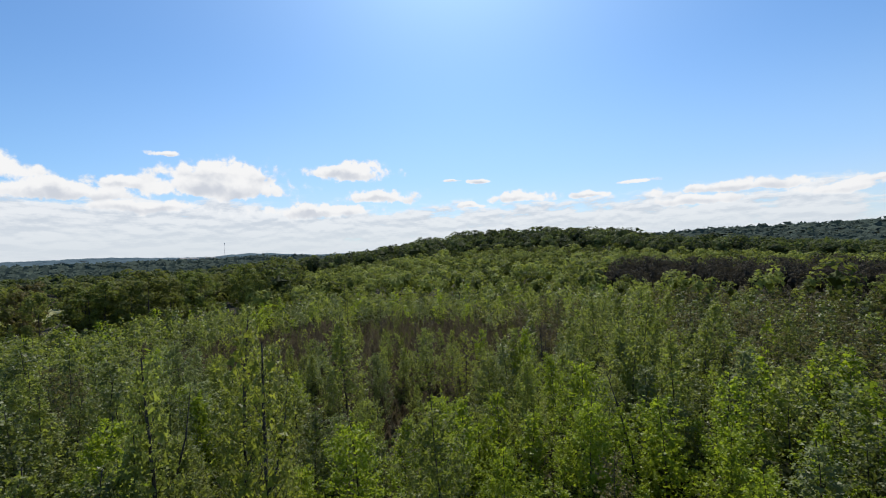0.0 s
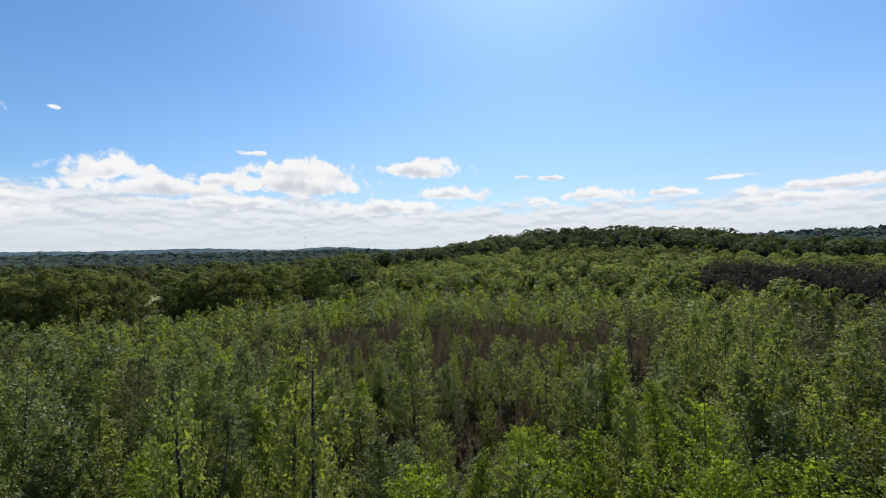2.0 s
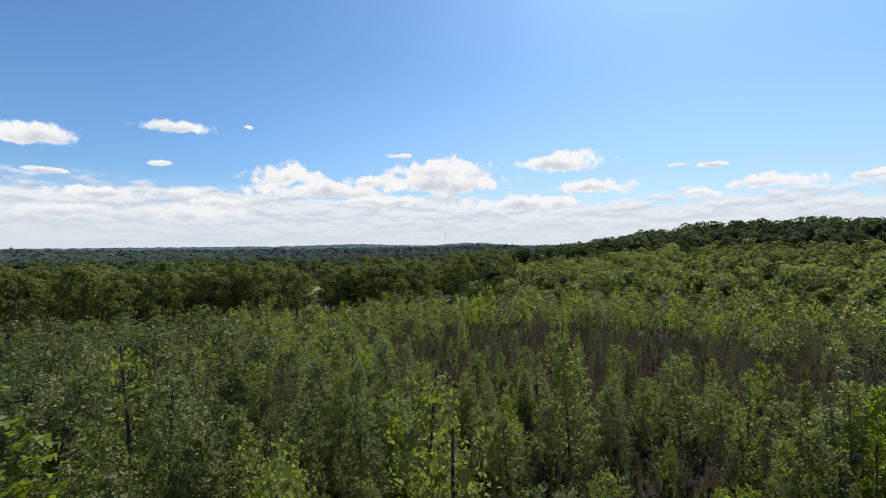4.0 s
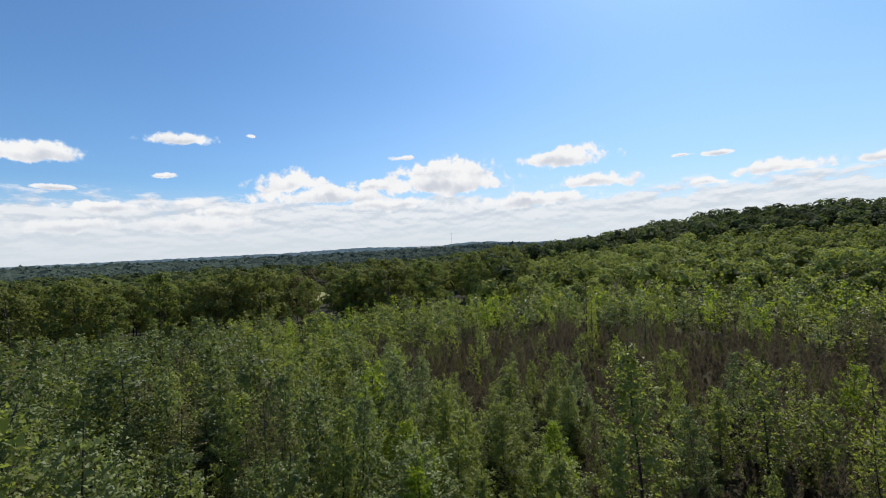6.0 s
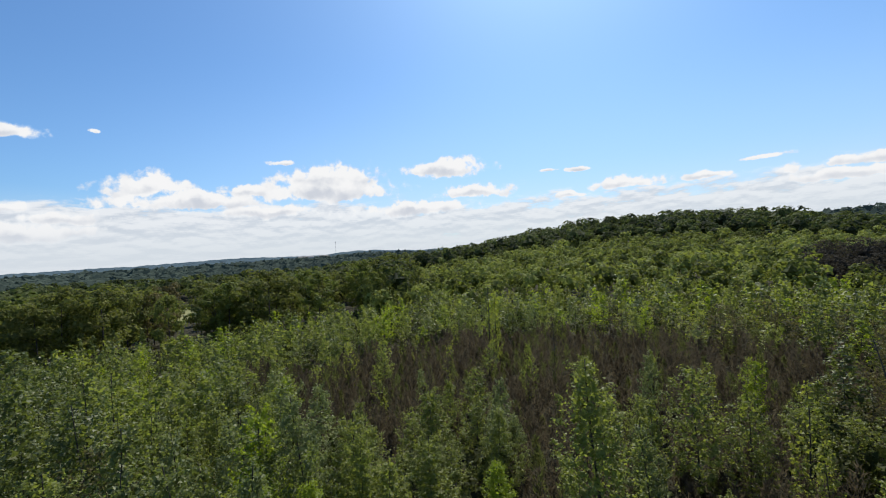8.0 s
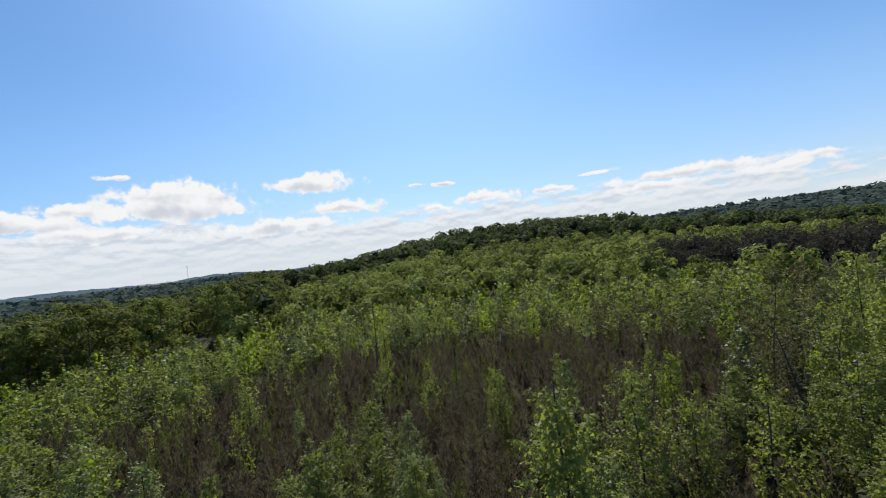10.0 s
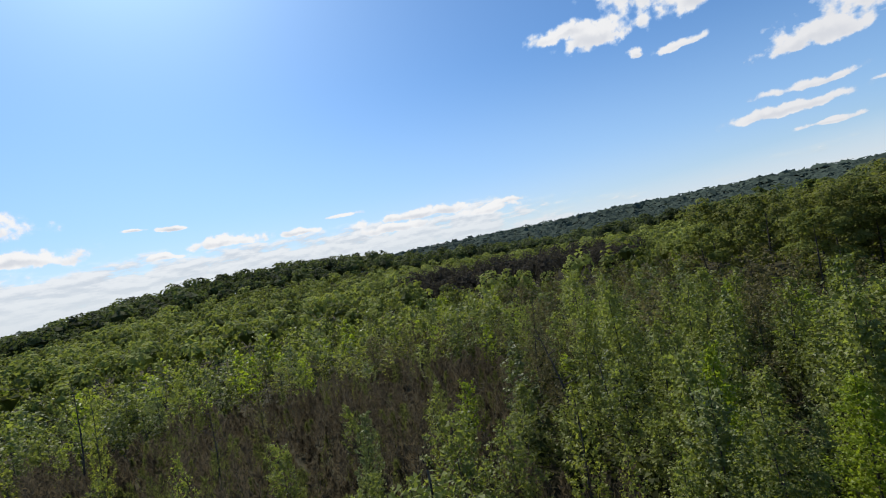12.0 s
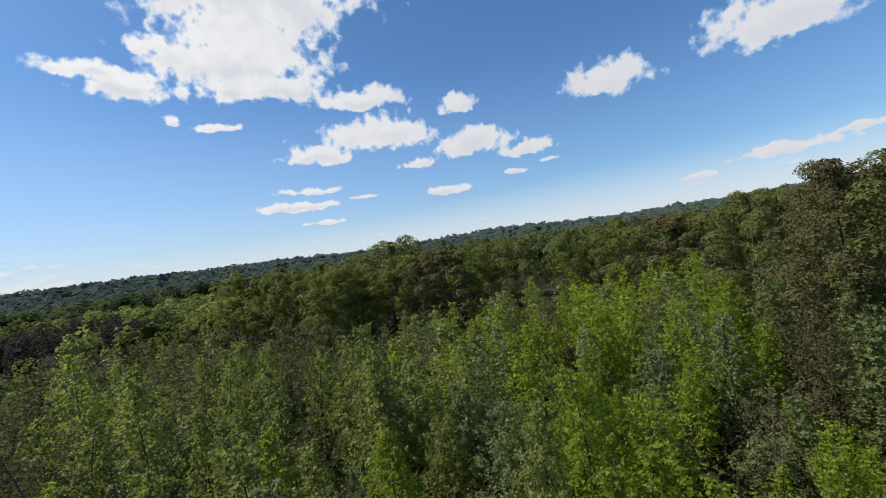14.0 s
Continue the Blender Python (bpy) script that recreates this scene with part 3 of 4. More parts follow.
STAND_OUT_MORE = [
    ("green", 1, -4.2, 23.9, 5.3, 0.9), ("bright", 1, -0.1, 23.4, 5.5, 1.0), ("grey", 0, 15.6, 24.3, 7.2, 1.1), ("yellow", 0, 3.6, 24.9, 4.6, 0.9), ("green", 1, -31.9, 34.2, 7.5, 1.3),
    ("green", 2, -28.8, 30.4, 8.1, 1.3), ("brown", 0, 11.7, 47.0, 7.8, 1.0), ("green", 1, -16.9, 32.5, 5.9, 1.1), ("grey", 2, -11.4, 41.1, 5.0, 0.9), ("bright", 0, 3.4, 44.6, 5.0, 0.9),
    ("bright", 1, 6.4, 21.3, 7.4, 1.1), ("green", 2, 4.1, 23.5, 7.2, 0.95), ("bright", 1, 5.9, 19.1, 6.3, 1.1), ("green", 2, 10.0, 35.9, 6.4, 1.0), ("bright", 2, 5.6, 32.1, 7.2, 0.9),
    ("green", 2, 12.9, 25.2, 7.8, 1.0), ("green", 2, 11.3, 29.1, 8.0, 1.0), ("green", 0, 13.2, 34.5, 7.0, 1.0), ("green", 2, 26.8, 45.0, 6.8, 1.1), ("green", 1, 6.8, 36.8, 6.0, 1.0),
    ("green", 2, -11.2, 36.7, 4.8, 1.0), ("grey", 1, -17.7, 15.9, 9.3, 1.0), ("deep", 1, -28.5, 17.5, 7.8, 1.5), ("deep", 1, -34.0, 25.6, 8.0, 1.6), ("deep", 1, -27.0, 29.1, 7.4, 1.2),
]
KEPT = STAND_OUT + STAND_OUT_MORE + STAND_OUT_LEFT + STAND_OUT_RIGHT
for kind, form, x, y, h, g in KEPT:
    lod = 0 if off_path(x, y) < (19 if x > 2 and y < 30 else 13) else 1
    if h > 9.5:
        lod, form = "near", form % 2
    plant((kind, lod), form, x, y, h, g)
KEPT_AT = np.array([(k[2], k[3]) for k in KEPT])


def stand_height(x, y):
    """The stand grows taller towards the right-hand woods and behind the start."""
    az, d = bearing_from(x, y)
    right = np.clip((-70 - az) / 45, 0, 1) * 1.6 * np.clip((x - y + 2) / 9, 0, 1)
    left = np.clip((az - 35) / 30, 0, 1) * np.clip((45 - d) / 25, 0, 1) * 1.6
    return 4.3 + right + left + 0.7 * math.sin(x * 0.17) * math.cos(y * 0.13)


# the dense young stand
STEP = 2.4
stand = []
for gx in np.arange(-95, 95, STEP):
    for gy in np.arange(-18, 112, STEP):
        x, y = gx + rng.uniform(-1.0, 1.0), gy + rng.uniform(-1.0, 1.0)
        roll, tall, pick, wide = rng.uniform(), rng.uniform(), rng.uniform(), rng.uniform(0.85, 1.25)
        az, d = bearing_from(x, y)
        near = off_path(x, y)
        if near > 95 or not in_sight(x, y):
            continue
        if near > 45 and roll > 0.6 or in_brown(x, y) and roll > (0.10 if y < 44 else 0.16):
            continue
        if np.min(np.hypot(KEPT_AT[:, 0] - x, KEPT_AT[:, 1] - y)) < 1.5:
            continue
        if az < -62 and d > 62 or az > 30 and d > 88:
            continue
        h = stand_height(x, y) + 2.9 * tall ** 1.7 - 0.5
        if in_brown(x, y):
            h, wide = 3.2 + 2.0 * tall, wide * 0.75
        if not in_brown(x, y) and (in_brown(x, y + 7) or in_brown(x + 2, y + 3)):
            h = max(3.6, h - 1.3)
        if near < 9:
            h = min(h, 7.6 if near > 2.2 else 5.4)
        kind = "grey" if pick < 0.09 else ("yellow" if pick > 0.86 else ("deep" if pick > 0.66 else "green"))
        if in_brown(x, y) and kind == "deep":
            kind = "yellow"
        if (az < -84 or 20 > d and 40 < az < 58) and kind in ("green", "yellow") or kind == "yellow" and not in_brown(x, y):
            kind = "bright"
        if ((x - 6) / 18) ** 2 + ((y - 62) / 18) ** 2 < 1 and roll < 0.5 and not in_brown(x, y):
            kind = "brown" if roll < 0.3 else "yellow"
        if x > -2 and y < 36 and kind == "deep" and roll < 0.75:
            kind = "grey" if roll < 0.4 else "bright"
        if az < -60 and d > 30 and 0.35 < roll < 0.5 and not in_brown(x, y):
            kind = "brown"
        if -76 < az < -38 and d > 24 and roll < 0.42:
            kind = "deep" if tall < 0.6 else "brown"
        if az < -117 and d > 17:
            kind = "brown" if tall < 0.45 else "deep"
        # dark green trees on the left; their leaf colour also stands in for shade there
        if az > 58 and d > 9 and roll < (0.9 if az > 75 else 0.6):
            kind = "deep"
        if near < 40 and 0.30 < pick < 0.36:
            kind = "brown"
        stand.append((near, x, y, h, wide, kind))
stand.sort()
for near, x, y, h, wide, kind in stand[:215]:
    lod = 0 if near < 9 else 1
    plant((kind, lod), int(rng.integers(0, len(young[kind, lod]))), x, y, h, wide)

# the rest of the stand, joined
MATS = {"green": 0, "grey": 1, "yellow": 2, "deep": 3, "bright": 5, "brown": 6}
flat = {}
for key, forms in young.items():
    if key[1] in ("near", 0):
        continue
    for form, (wood_me, crown_me) in enumerate(forms):
        co = np.empty(len(crown_me.vertices) * 3, dtype=np.float32)
        crown_me.vertices.foreach_get("co", co)
        flat[key, form] = co.reshape(-1, 3)
chunks, slots, stems, tones = [], [], [], []
for near, x, y, h, wide, kind in stand[215:]:
    lod = 1 if near < 18.5 else (2 if near < 33 else (3 if near < 58 else 4))
    co = flat[(kind, lod), int(rng.integers(0, len(young[kind, lod])))]
    a, s = rng.uniform(0, math.tau), h / 7.5
    turn = np.array([[math.cos(a), -math.sin(a), 0], [math.sin(a), math.cos(a), 0], [0, 0, 1]])
    g = s ** 0.6 * wide
    z0 = float(land(x, y))
    chunks.append((co * np.array([g, g, s])) @ turn.T + np.array([x, y, z0]))
    slots.append(np.full(len(co) // 3, MATS[kind], dtype=np.int32))
    tones.append(np.full(len(co) // 3, rng.uniform(-0.3, 0.3)))
    for k in range(3):
        b0, b1 = a + k * 2.094, a + (k + 1) * 2.094
        stems.append([(x + 0.07 * math.cos(b0), y + 0.07 * math.sin(b0), z0), (x + 0.07 * math.cos(b1), y + 0.07 * math.sin(b1), z0), (x, y, z0 + h * 0.93)])
# the same stand goes on behind the start
for gx in np.arange(-34, 40, 2.7):
    for gy in np.arange(-30, 22, 2.7):
        x, y = gx + rng.uniform(-1.1, 1.1), gy + rng.uniform(-1.1, 1.1)
        if in_sight(x, y):
            continue
        kind = ("green", "grey", "bright", "deep")[int(rng.integers(0, 4))]
        h, g = rng.uniform(4.5, 7.5), rng.uniform(1.0, 1.35)
        co = flat[(kind, 4), int(rng.integers(0, 3))]
        chunks.append(co * np.array([g, g, h / 7.5]) + np.array([x, y, float(land(x, y))]))
        slots.append(np.full(len(co) // 3, MATS[kind], dtype=np.int32))
        tones.append(np.full(len(co) // 3, rng.uniform(-0.3, 0.3)))
stems = np.array(stems).reshape(-1, 3)
me = mesh_of("young_woods", np.concatenate(chunks + [stems]), 3, LEAF_YOUNG, np.concatenate(tones + [np.zeros(len(stems) // 3)]))
for mat in (LEAF_GREY, LEAF_YELLOW, LEAF_DEEP, BARK, LEAF_BRIGHT, LEAF_BROWN):
    me.materials.append(mat)
me.polygons.foreach_set("material_index", np.concatenate(slots + [np.full(len(stems) // 3, 4, dtype=np.int32)]))
tagged(new("young_woods", me), "dense stand of slender bright green young trees", "woods", kind="stuff")


# the mature trees that close the clearing
def mature_row(key, count, az0, az1, d0, d1, h0, h1):
    for _ in range(count):
        az, d = radians(rng.uniform(az0, az1)), math.sqrt(rng.uniform(d0 * d0, d1 * d1))
        x, y = -8 - math.sin(az) * d, 20 + math.cos(az) * d
        h, g, form = rng.uniform(h0, h1), rng.uniform(0.85, 1.2), rng.integers(0, 99)
        if any((x - a) ** 2 + (y - b) ** 2 < 11 for a, b, r in placed[-240:]) or 43.2 < math.degrees(az) < 46.2:
            continue
        lod = "near" if off_path(x, y) < 46 and key == "oak" else (0 if off_path(x, y) < 72 else 1)
        plant((key, lod), int(form) % len(mature[key, lod]), x, y, h, g)


mature_row("oak", 62, 18, 80, 92, 135, 11.8, 15.2)
mature_row("fresh", 50, 18, 82, 90, 135, 11.0, 15.0)
mature_row("russet", 14, 18, 80, 92, 130, 12.0, 15.4)
mature_row("pale", 40, 18, 82, 88, 130, 10.5, 14.0)
mature_row("oak", 32, -150, -62, 64, 92, 11.5, 14.4)
mature_row("fresh", 16, -150, -62, 62, 92, 11.2, 14.0)
mature_row("russet", 10, -150, -70, 62, 92, 11.2, 14.0)
mature_row("pale", 20, -150, -60, 62, 92, 10.0, 13.0)
mature_row("oak", 8, -139, -130, 40, 56, 13.0, 15.0)
for key, x, y, h in (("russet", 17.5, 0.5, 14.4), ("russet", 22.0, -3.0, 14.8), ("oak", 14.5, -1.5, 15.2), ("oak", 27.0, -1.0, 13.6)):
    plant((key, "near"), int(x) % 2, x, y, h, 1.0)
plant(("oak", 0), 1, 66.1, 31.6, 16.4, 1.2)


# ---- far woods ----
CORE = np.array([(0, 0, 1), (0.894, 0, 0.447), (0.276, 0.851, 0.447), (-0.724, 0.526, 0.447), (-0.724, -0.526, 0.447), (0.276, -0.851, 0.447), (0, 0, -0.6)])
CORE_TRI = np.array([(0, 1, 2), (0, 2, 3), (0, 3, 4), (0, 4, 5), (0, 5, 1), (6, 2, 1), (6, 3, 2), (6, 4, 3), (6, 5, 4), (6, 1, 5)])


def crowns(spots, radius, tall, tufts, share=0.75, core=0.0, squat=0.42, calm=False):
    """Crowns of many tufts joined in one mesh. spots: (n, 3) feet; radius, tall: arrays; core: a dense heart."""
    n = len(spots)
    home = unit(np.array([-8.0, 20.0, 0.0]) - spots * np.array([1, 1, 0.0]))[:, None, :]
    body = np.stack([radius, radius, tall * squat], 1)[:, None, :]
    lift = spots[:, None, :] + np.array([0, 0, 1.0]) * (tall * (1.0 - squat))[:, None, None]
    lobes = 9
    u = unit(rng.normal(size=(n, lobes, 3)) * 0.8 + home * 0.5 + np.array([0, 0, 0.55]))
    pick = rng.integers(0, lobes, (n, tufts))
    own = np.take_along_axis(u, pick[..., None], 1)
    v = unit(rng.normal(size=(n, tufts, 3)) * 0.75 + own * 0.75 + np.array([0, 0, 0.2]))
    bulge = radius[:, None, None] * 0.44 * (0.75 + 0.5 * np.abs(np.sin(pick * 2.1 + spots[:, :1])))[..., None]
    c = own * body * 0.66 + v * bulge * rng.uniform(0.85, 1.1, (n, tufts, 1)) * np.stack([np.ones(n), np.ones(n), np.clip(tall * squat / radius, 0, 0.85)], 1)[:, None, :] + lift
    size = np.repeat(radius[:, None] * share * (14 / tufts) ** 0.5, tufts, 1) * rng.uniform(0.7, 1.35, (n, tufts))
    if calm:
        face = v * 0.4 + home * 0.35 + np.array([0, 0, 0.5]) + rng.normal(size=v.shape) * 0.16
    else:
        face = v * 0.9 + np.array([0, 0, 0.2]) + rng.normal(size=v.shape) * 0.3
    tri = leaf_faces(c.reshape(-1, 3), face.reshape(-1, 3), size.ravel() * 1.5, size.ravel() * 1.3)
    if not core:
        return tri
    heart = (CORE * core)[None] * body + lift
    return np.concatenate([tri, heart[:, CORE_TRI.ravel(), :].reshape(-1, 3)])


def wood(name, label, mat, az0, az1, d0, d1, spacing, radius, tall, tufts, keep=None, core=0.76, share=0.72, squat=0.34, deep=0.5, vary=1.0, calm=False):
    g = np.arange(-d1, d1, spacing)
    x, y = [a.ravel() + rng.uniform(-0.36, 0.36, a.size) * spacing for a in np.meshgrid(g, g)]
    az, d = np.degrees(np.arctan2(-x, y)), np.hypot(x, y)
    inside = (d > d0) & (d < d1) & (az > az0) & (az < az1)
    x, y = x[inside], y[inside]
    if keep is not None:
        ok = np.array([keep(a, b) for a, b in zip(x, y)], bool)
        x, y = x[ok], y[ok]
    n = len(x)
    r = radius * rng.uniform(0.6, 1.4, n)
    h = tall * (0.45 + 0.5 * r / radius) * rng.uniform(0.85, 1.15, n)
    spots = np.stack([x, y, land(x, y)], 1)
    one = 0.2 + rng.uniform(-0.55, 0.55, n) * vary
    # the heart's tone drops by deep: shade inside the crown, put into its colour
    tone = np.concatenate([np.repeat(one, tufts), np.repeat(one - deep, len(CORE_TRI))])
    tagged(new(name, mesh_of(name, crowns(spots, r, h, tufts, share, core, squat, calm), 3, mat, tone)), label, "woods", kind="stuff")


def beyond_clearing(x, y):
    az, d = bearing_from(x, y)
    if 43.0 < az < 46.4 and d < 300:
        return False
    if az > 24:
        return d > 118
    if az < -58:
        return d > 88
    return d > 82


def dark_stand(x, y):
    az, d = bearing_from(x, y)
    return -56 < az < -27 and 92 < d < 150


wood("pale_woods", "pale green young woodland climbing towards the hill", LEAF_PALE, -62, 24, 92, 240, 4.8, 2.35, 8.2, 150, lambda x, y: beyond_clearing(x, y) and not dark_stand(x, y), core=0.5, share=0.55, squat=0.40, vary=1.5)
wood("bare_woods", "dark brown leafless stand of trees below the ridge", TWIG_DARK, -60, -15, 90, 190, 2.9, 1.7, 8.5, 150, dark_stand, core=0.4, share=0.42, squat=0.42, deep=0.2)
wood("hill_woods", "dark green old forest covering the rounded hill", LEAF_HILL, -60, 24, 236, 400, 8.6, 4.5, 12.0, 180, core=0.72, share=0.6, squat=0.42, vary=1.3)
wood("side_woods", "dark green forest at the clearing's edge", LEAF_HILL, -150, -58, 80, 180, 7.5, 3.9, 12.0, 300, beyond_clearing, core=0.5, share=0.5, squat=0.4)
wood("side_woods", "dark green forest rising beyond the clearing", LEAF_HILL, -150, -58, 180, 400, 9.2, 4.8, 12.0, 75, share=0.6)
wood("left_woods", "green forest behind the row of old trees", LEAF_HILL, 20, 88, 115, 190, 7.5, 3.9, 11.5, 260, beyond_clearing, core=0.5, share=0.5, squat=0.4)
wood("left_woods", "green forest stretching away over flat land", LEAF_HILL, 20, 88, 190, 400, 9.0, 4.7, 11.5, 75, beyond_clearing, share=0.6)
wood("ridge_woods", "hazy green forest on the near slope of the ridge", LEAF_FAR_HAZED, -150, 90, 400, 700, 11.5, 6.0, 12.0, 12, core=0.66, share=0.4, squat=0.42, deep=0.1, vary=0.3, calm=True)
wood("ridge_woods", "hazy green forest on the long far ridge", LEAF_FAR_HAZED, -150, 90, 700, 1150, 16.0, 8.4, 12.0, 5, core=0.7, share=0.4, squat=0.42, deep=0.0, vary=0.25, calm=True)
wood("distant_woods", "forest along the horizon, faint and blue from painted haze", LEAF_DISTANT_HAZED, -150, 90, 1150, 3900, 72.0, 38.0, 12.0, 1, lambda x, y: not (27.0 < bearing_from(x, y, 0, 0)[0] < 32.2 and math.hypot(x, y) < 1600), core=1.0, share=0.015, squat=0.62, deep=0.0, vary=0.5)


# ---- far off: a pale field, a long building on the ridge, a mast ----
def sheet(name, label, mat, cx, cy, rx, ry, rise):
    """An uneven patch of open ground, slightly domed, lying on the land."""
    bm = bmesh.new()
    mid = bm.verts.new((cx, cy, float(land(cx, cy)) + rise))
    ring = []
    for k in range(28):
        a, w = k * math.tau / 28, 1 + 0.18 * math.sin(k * 1.7) + 0.1 * math.sin(k * 3.1)
        x, y = cx + rx * w * math.cos(a), cy + ry * w * math.sin(a)
        ring.append(bm.verts.new((x, y, float(land(x, y)) + rise * 0.4)))
    for k in range(28):
        bm.faces.new((mid, ring[k], ring[(k + 1) % 28]))
    me = bpy.data.meshes.new(name)
    bm.to_mesh(me)
    bm.free()
    me.materials.append(mat)
    tagged(new(name, me), label, "field", kind="structure")


sheet("field", "pale mown grass field seen through a gap in the trees", GRASS, -165, 168, 34, 40, 0.6)


def box_part(name, parent, mat, x0, x1, y0, y1, z0, z1, label=""):
    bm = bmesh.new()
    bmesh.ops.create_cube(bm, size=1.0)
    for v in bm.verts:
        v.co = Vector(((x0 + x1) / 2 + v.co.x * (x1 - x0), (y0 + y1) / 2 + v.co.y * (y1 - y0), (z0 + z1) / 2 + v.co.z * (z1 - z0)))
    me = bpy.data.meshes.new(name)
    bm.to_mesh(me)
    bm.free()
    me.materials.append(mat)
    return part(name, me, parent, label)


def long_building(x, y, turn, length, depth, eaves, ridge, label):
    root = new("building")
    box_part("wall", root, WALL_PALE, -length / 2, length / 2, -depth / 2, depth / 2, -2, eaves)
    bm = bmesh.new()
    e, h = 1.0, length / 2 + 1.0
    a = [bm.verts.new(p) for p in ((-h, -depth / 2 - e, eaves), (h, -depth / 2 - e, eaves), (h, 0, ridge), (-h, 0, ridge), (-h, depth / 2 + e, eaves), (h, depth / 2 + e, eaves))]
    for f in ((0, 1, 2, 3), (3, 2, 5, 4), (0, 3, 4), (1, 5, 2), (0, 4, 5, 1)):
        bm.faces.new([a[i] for i in f])
    me = bpy.data.meshes.new("roof")
    bm.to_mesh(me)
    bm.free()
    me.materials.append(ROOF_GREY)
    part("roof", me, root, "low grey pitched roof")
    for k in range(int(length // 9)):
        wx = -length / 2 + 4 + k * 9
        box_part("window", root, ROOF_GREY, wx, wx + 3.5, -depth / 2 - 0.15, -depth / 2 + 0.1, eaves * 0.35, eaves * 0.7)
    root.matrix_basis = Matrix.Translation((x, y, float(land(x, y)))) @ Matrix.Rotation(turn, 4, "Z")
    tagged(root, label, "building")


long_building(-735, 1285, radians(26), 46, 16, 8, 11, "long pale building on the wooded ridge")
long_building(-700, 1335, radians(36), 30, 14, 7, 10, "smaller pale building beside the long one")


def radio_mast(x, y, tall):
    root = new("radio_mast")
    bm = bmesh.new()
    for k in range(3):
        a, b = k * math.tau / 3, (k + 1) * math.tau / 3
        p, q = Vector((math.cos(a), math.sin(a), 0)), Vector((math.cos(b), math.sin(b), 0))
        limb(bm, [p * 0.9, p * 0.5 + Vector((0, 0, tall))], [0.12, 0.08], 4)
        for i in range(14):
            z0, z1 = tall * i / 14, tall * (i + 1) / 14
            limb(bm, [p * 0.85 + Vector((0, 0, z0)), q * 0.85 + Vector((0, 0, z1))], [0.05, 0.05], 3)
    me = bpy.data.meshes.new("lattice")
    bm.to_mesh(me)
    bm.free()
    me.materials.append(STEEL)
    part("lattice", me, root)
    box_part("antenna", root, STEEL, -0.9, 0.9, -0.9, 0.9, tall * 0.93, tall * 0.97)
    root.matrix_basis = Matrix.Translation((x, y, float(land(x, y))))
    tagged(root, "thin steel lattice radio mast on the far ridge", "mast")


radio_mast(-640, 1300, 48)


# ---- brush between the trees ----
def sprays(spots, tall, count):
    """Small upright dead saplings: needle sprays round a stem, widest low down, each pointing up and out."""
    n = len(spots)
    u = rng.uniform(0.05, 1.0, (n, count, 1)) ** 0.8
    a = rng.uniform(0, math.tau, (n, count, 1))
    reach = (1.05 - u) * 0.62 * rng.uniform(0.4, 1.25, (n, count, 1)) * (tall[:, None, None] / 2.6)
    out = np.concatenate([np.cos(a), np.sin(a), np.zeros_like(a)], 2)
    foot = spots[:, None, :] + out * reach + np.concatenate([np.zeros((n, count, 2)), u * tall[:, None, None] * 0.92], 2)
    lean = unit(out * rng.uniform(0.1, 0.9, (n, count, 1)) + np.array([0, 0, 1.0]) + rng.normal(size=(n, count, 3)) * 0.3)
    long = rng.uniform(0.14, 0.38, (n, count, 1))
    side = unit(np.cross(lean, rng.normal(size=lean.shape))) * rng.uniform(0.018, 0.042, (n, count, 1))
    return np.stack([foot - side, foot + side, foot + lean * long], 2).reshape(-1, 3)


spots = []
for gx in np.arange(-42, 16, 0.98):
    for gy in np.arange(20, 76, 0.98):
        x, y = gx + rng.uniform(-0.5, 0.5), gy + rng.uniform(-0.5, 0.5)
        if in_brown(x, y) and off_path(x, y) > 1.5:
            spots.append((x, y, float(land(x, y))))
spots = np.array(spots)
heights = rng.uniform(1.2, 3.2, len(spots)) + 0.6 * np.sin(spots[:, 0] * 0.6) + 0.4 * np.sin(spots[:, 1] * 0.8)
me = mesh_of("brown_brush", sprays(spots, heights, 220), 3, BRUSH_BROWN, np.repeat(rng.uniform(-0.35, 0.35, len(spots)), 220))
me.materials.append(BRUSH_OLIVE)
me.polygons.foreach_set("material_index", np.repeat((rng.uniform(size=len(spots)) < 0.2).astype(np.int32), 220))
tagged(new("brown_brush", me), "dense dry brown brush and dead saplings filling the clearing", "brush", kind="stuff")

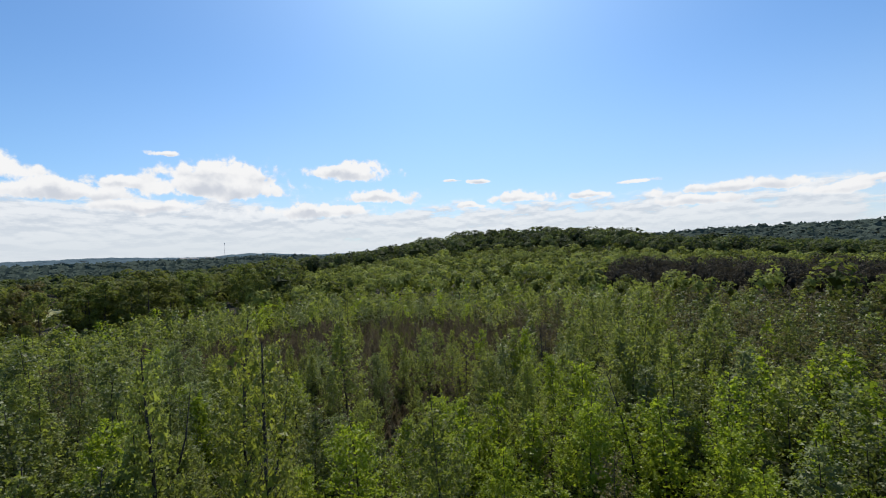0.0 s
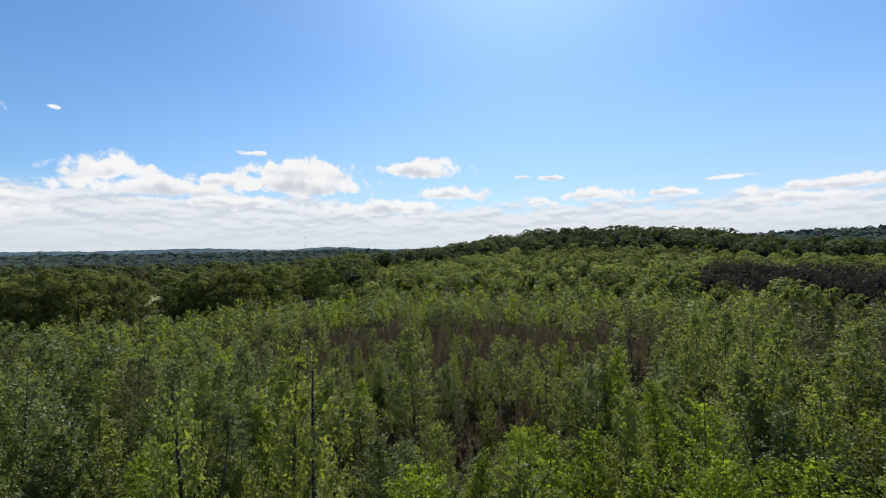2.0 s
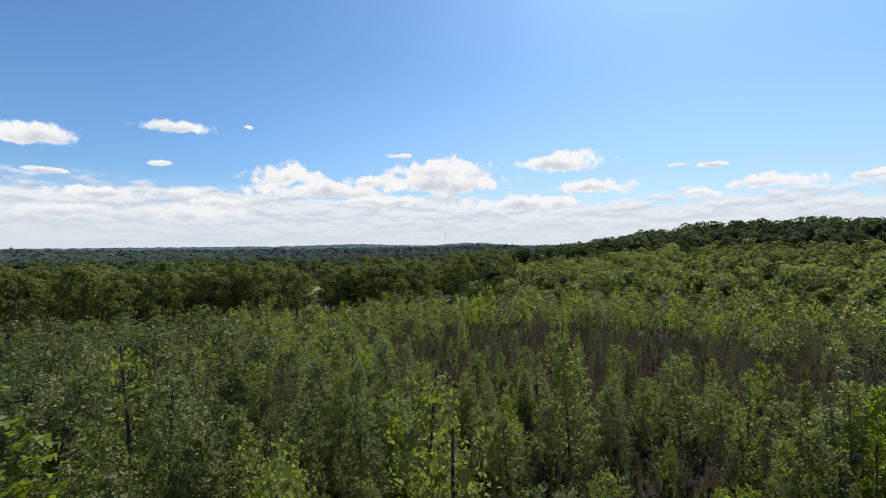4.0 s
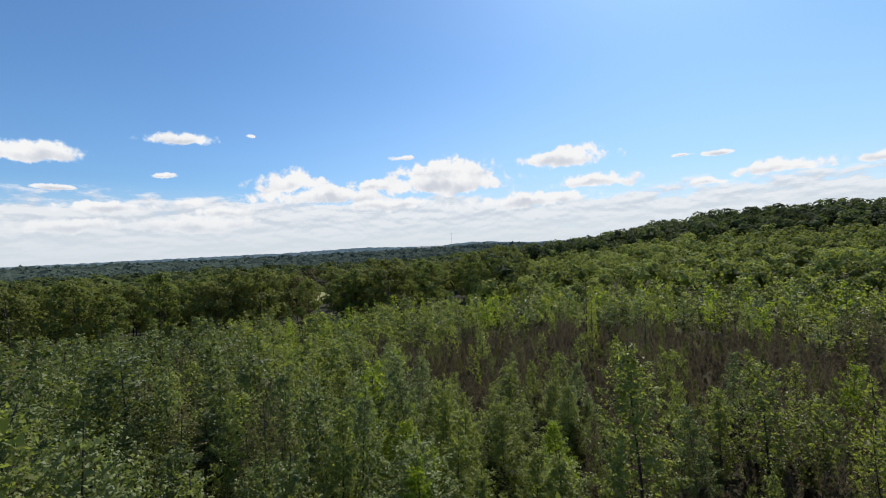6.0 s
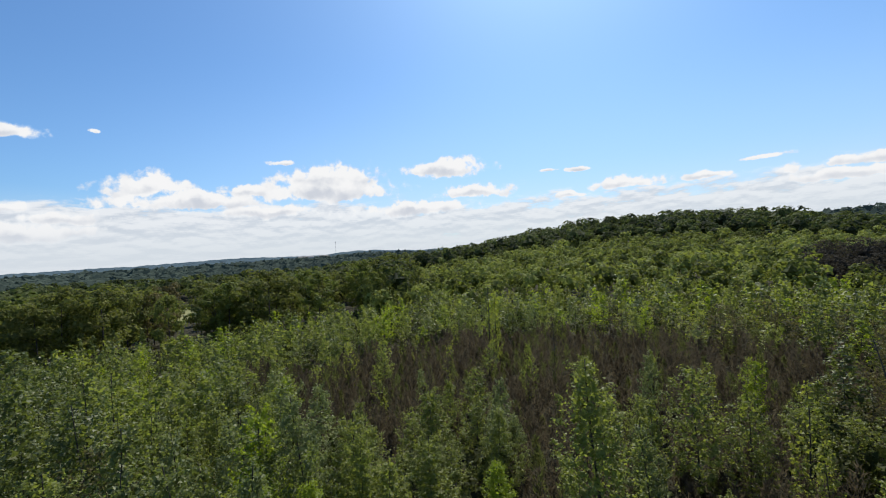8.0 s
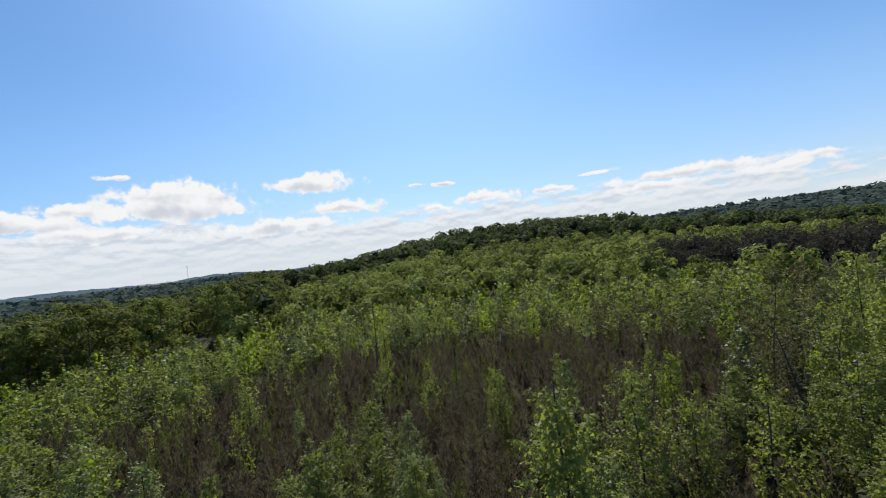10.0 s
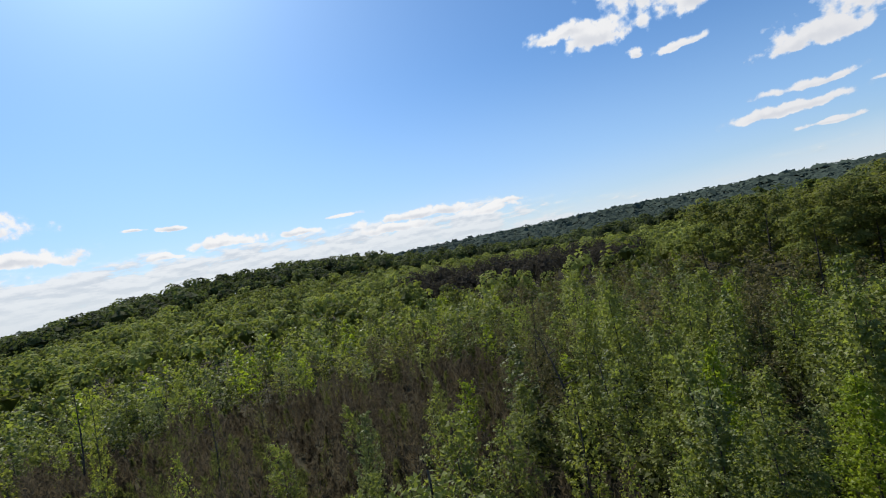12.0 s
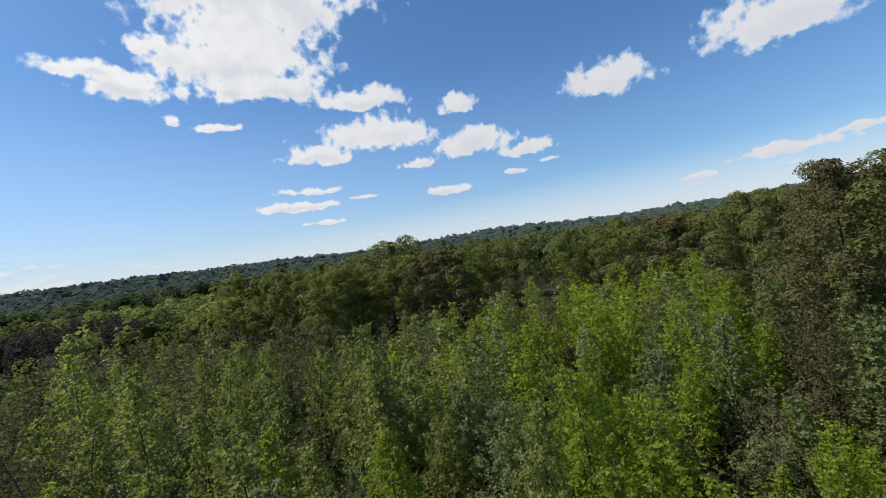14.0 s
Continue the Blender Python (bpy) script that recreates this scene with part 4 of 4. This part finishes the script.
spots = []
for gx in np.arange(-75, 75, 1.9):
    for gy in np.arange(-30, 95, 1.9):
        x, y = gx + rng.uniform(-0.9, 0.9), gy + rng.uniform(-0.9, 0.9)
        if not in_brown(x, y) and off_path(x, y) < 75 and in_sight(x, y) and (off_path(x, y) < 42 or rng.uniform() < 0.5):
            spots.append((x, y, float(land(x, y))))
spots = np.array(spots)
size = rng.uniform(0.8, 1.3, len(spots))
tangle = spots[np.hypot(spots[:, 0] + 8, spots[:, 1] - 18) < 45][::2]
heights = rng.uniform(1.0, 2.6, len(tangle))
tagged(new("brown_brush", mesh_of("brown_brush", sprays(tangle, heights, 70), 3, BRUSH_BROWN, np.repeat(rng.uniform(-0.35, 0.2, len(tangle)), 70))),
       "dry brown tangle of dead stems under the young trees", "brush", kind="stuff")
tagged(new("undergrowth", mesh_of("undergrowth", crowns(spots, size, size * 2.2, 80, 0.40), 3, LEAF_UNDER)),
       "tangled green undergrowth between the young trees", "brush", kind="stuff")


# ---- dead trees leaning in the stand ----
def dead_tree(foot, tip, thick, twigs, label):
    """A bare stem that leans from foot to tip, with broken stubs of branches."""
    root = new("dead_tree")
    f, t = np.array(foot), np.array(tip)
    root.location = foot
    us = np.linspace(0, 1, 6)
    bend = np.array([0.18, -0.12, 0.0]) * np.linalg.norm(t - f) * 0.12
    pts = [(t - f) * u + bend * math.sin(math.pi * u) for u in us]
    part("trunk", wood_mesh([(pts, [thick * (1 - 0.8 * u) for u in us], 7)]), root)
    for k in range(twigs):
        u = rng.uniform(0.35, 0.97)
        p = (t - f) * u + bend * math.sin(math.pi * u)
        a, long = k * 2.4, rng.uniform(0.5, 1.5) * (1.15 - u) + 0.2
        e = p + np.array([math.cos(a) * long, math.sin(a) * long, long * rng.uniform(0.2, 0.9)])
        part("branch", wood_mesh([([p, (p + e) / 2 + np.array([0, 0, -0.04]), e], [thick * 0.32, thick * 0.22, 0.006], 4)]), root)
    tagged(root, label, "dead tree", "dead trees in the stand")


DEAD = "bare dead grey tree leaning over in the young stand"
dead_tree((8.9, 41.5, 0.0), (9.2, 44.0, 6.9), 0.10, 16, DEAD)
dead_tree((8.3, 38.9, 0.0), (8.9, 39.7, 6.2), 0.07, 12, DEAD)
dead_tree((-15.5, 67.5, 0.0), (-15.2, 67.8, 8.6), 0.09, 18, "thin bare dead tree standing upright behind the brush")
dead_tree((-8.2, 55.0, 0.0), (-8.0, 55.3, 6.8), 0.07, 16, "thin bare dead tree standing upright in the brown brush")
dead_tree((9.0, 20.5, 0.0), (7.6, 21.2, 7.2), 0.08, 14, DEAD)
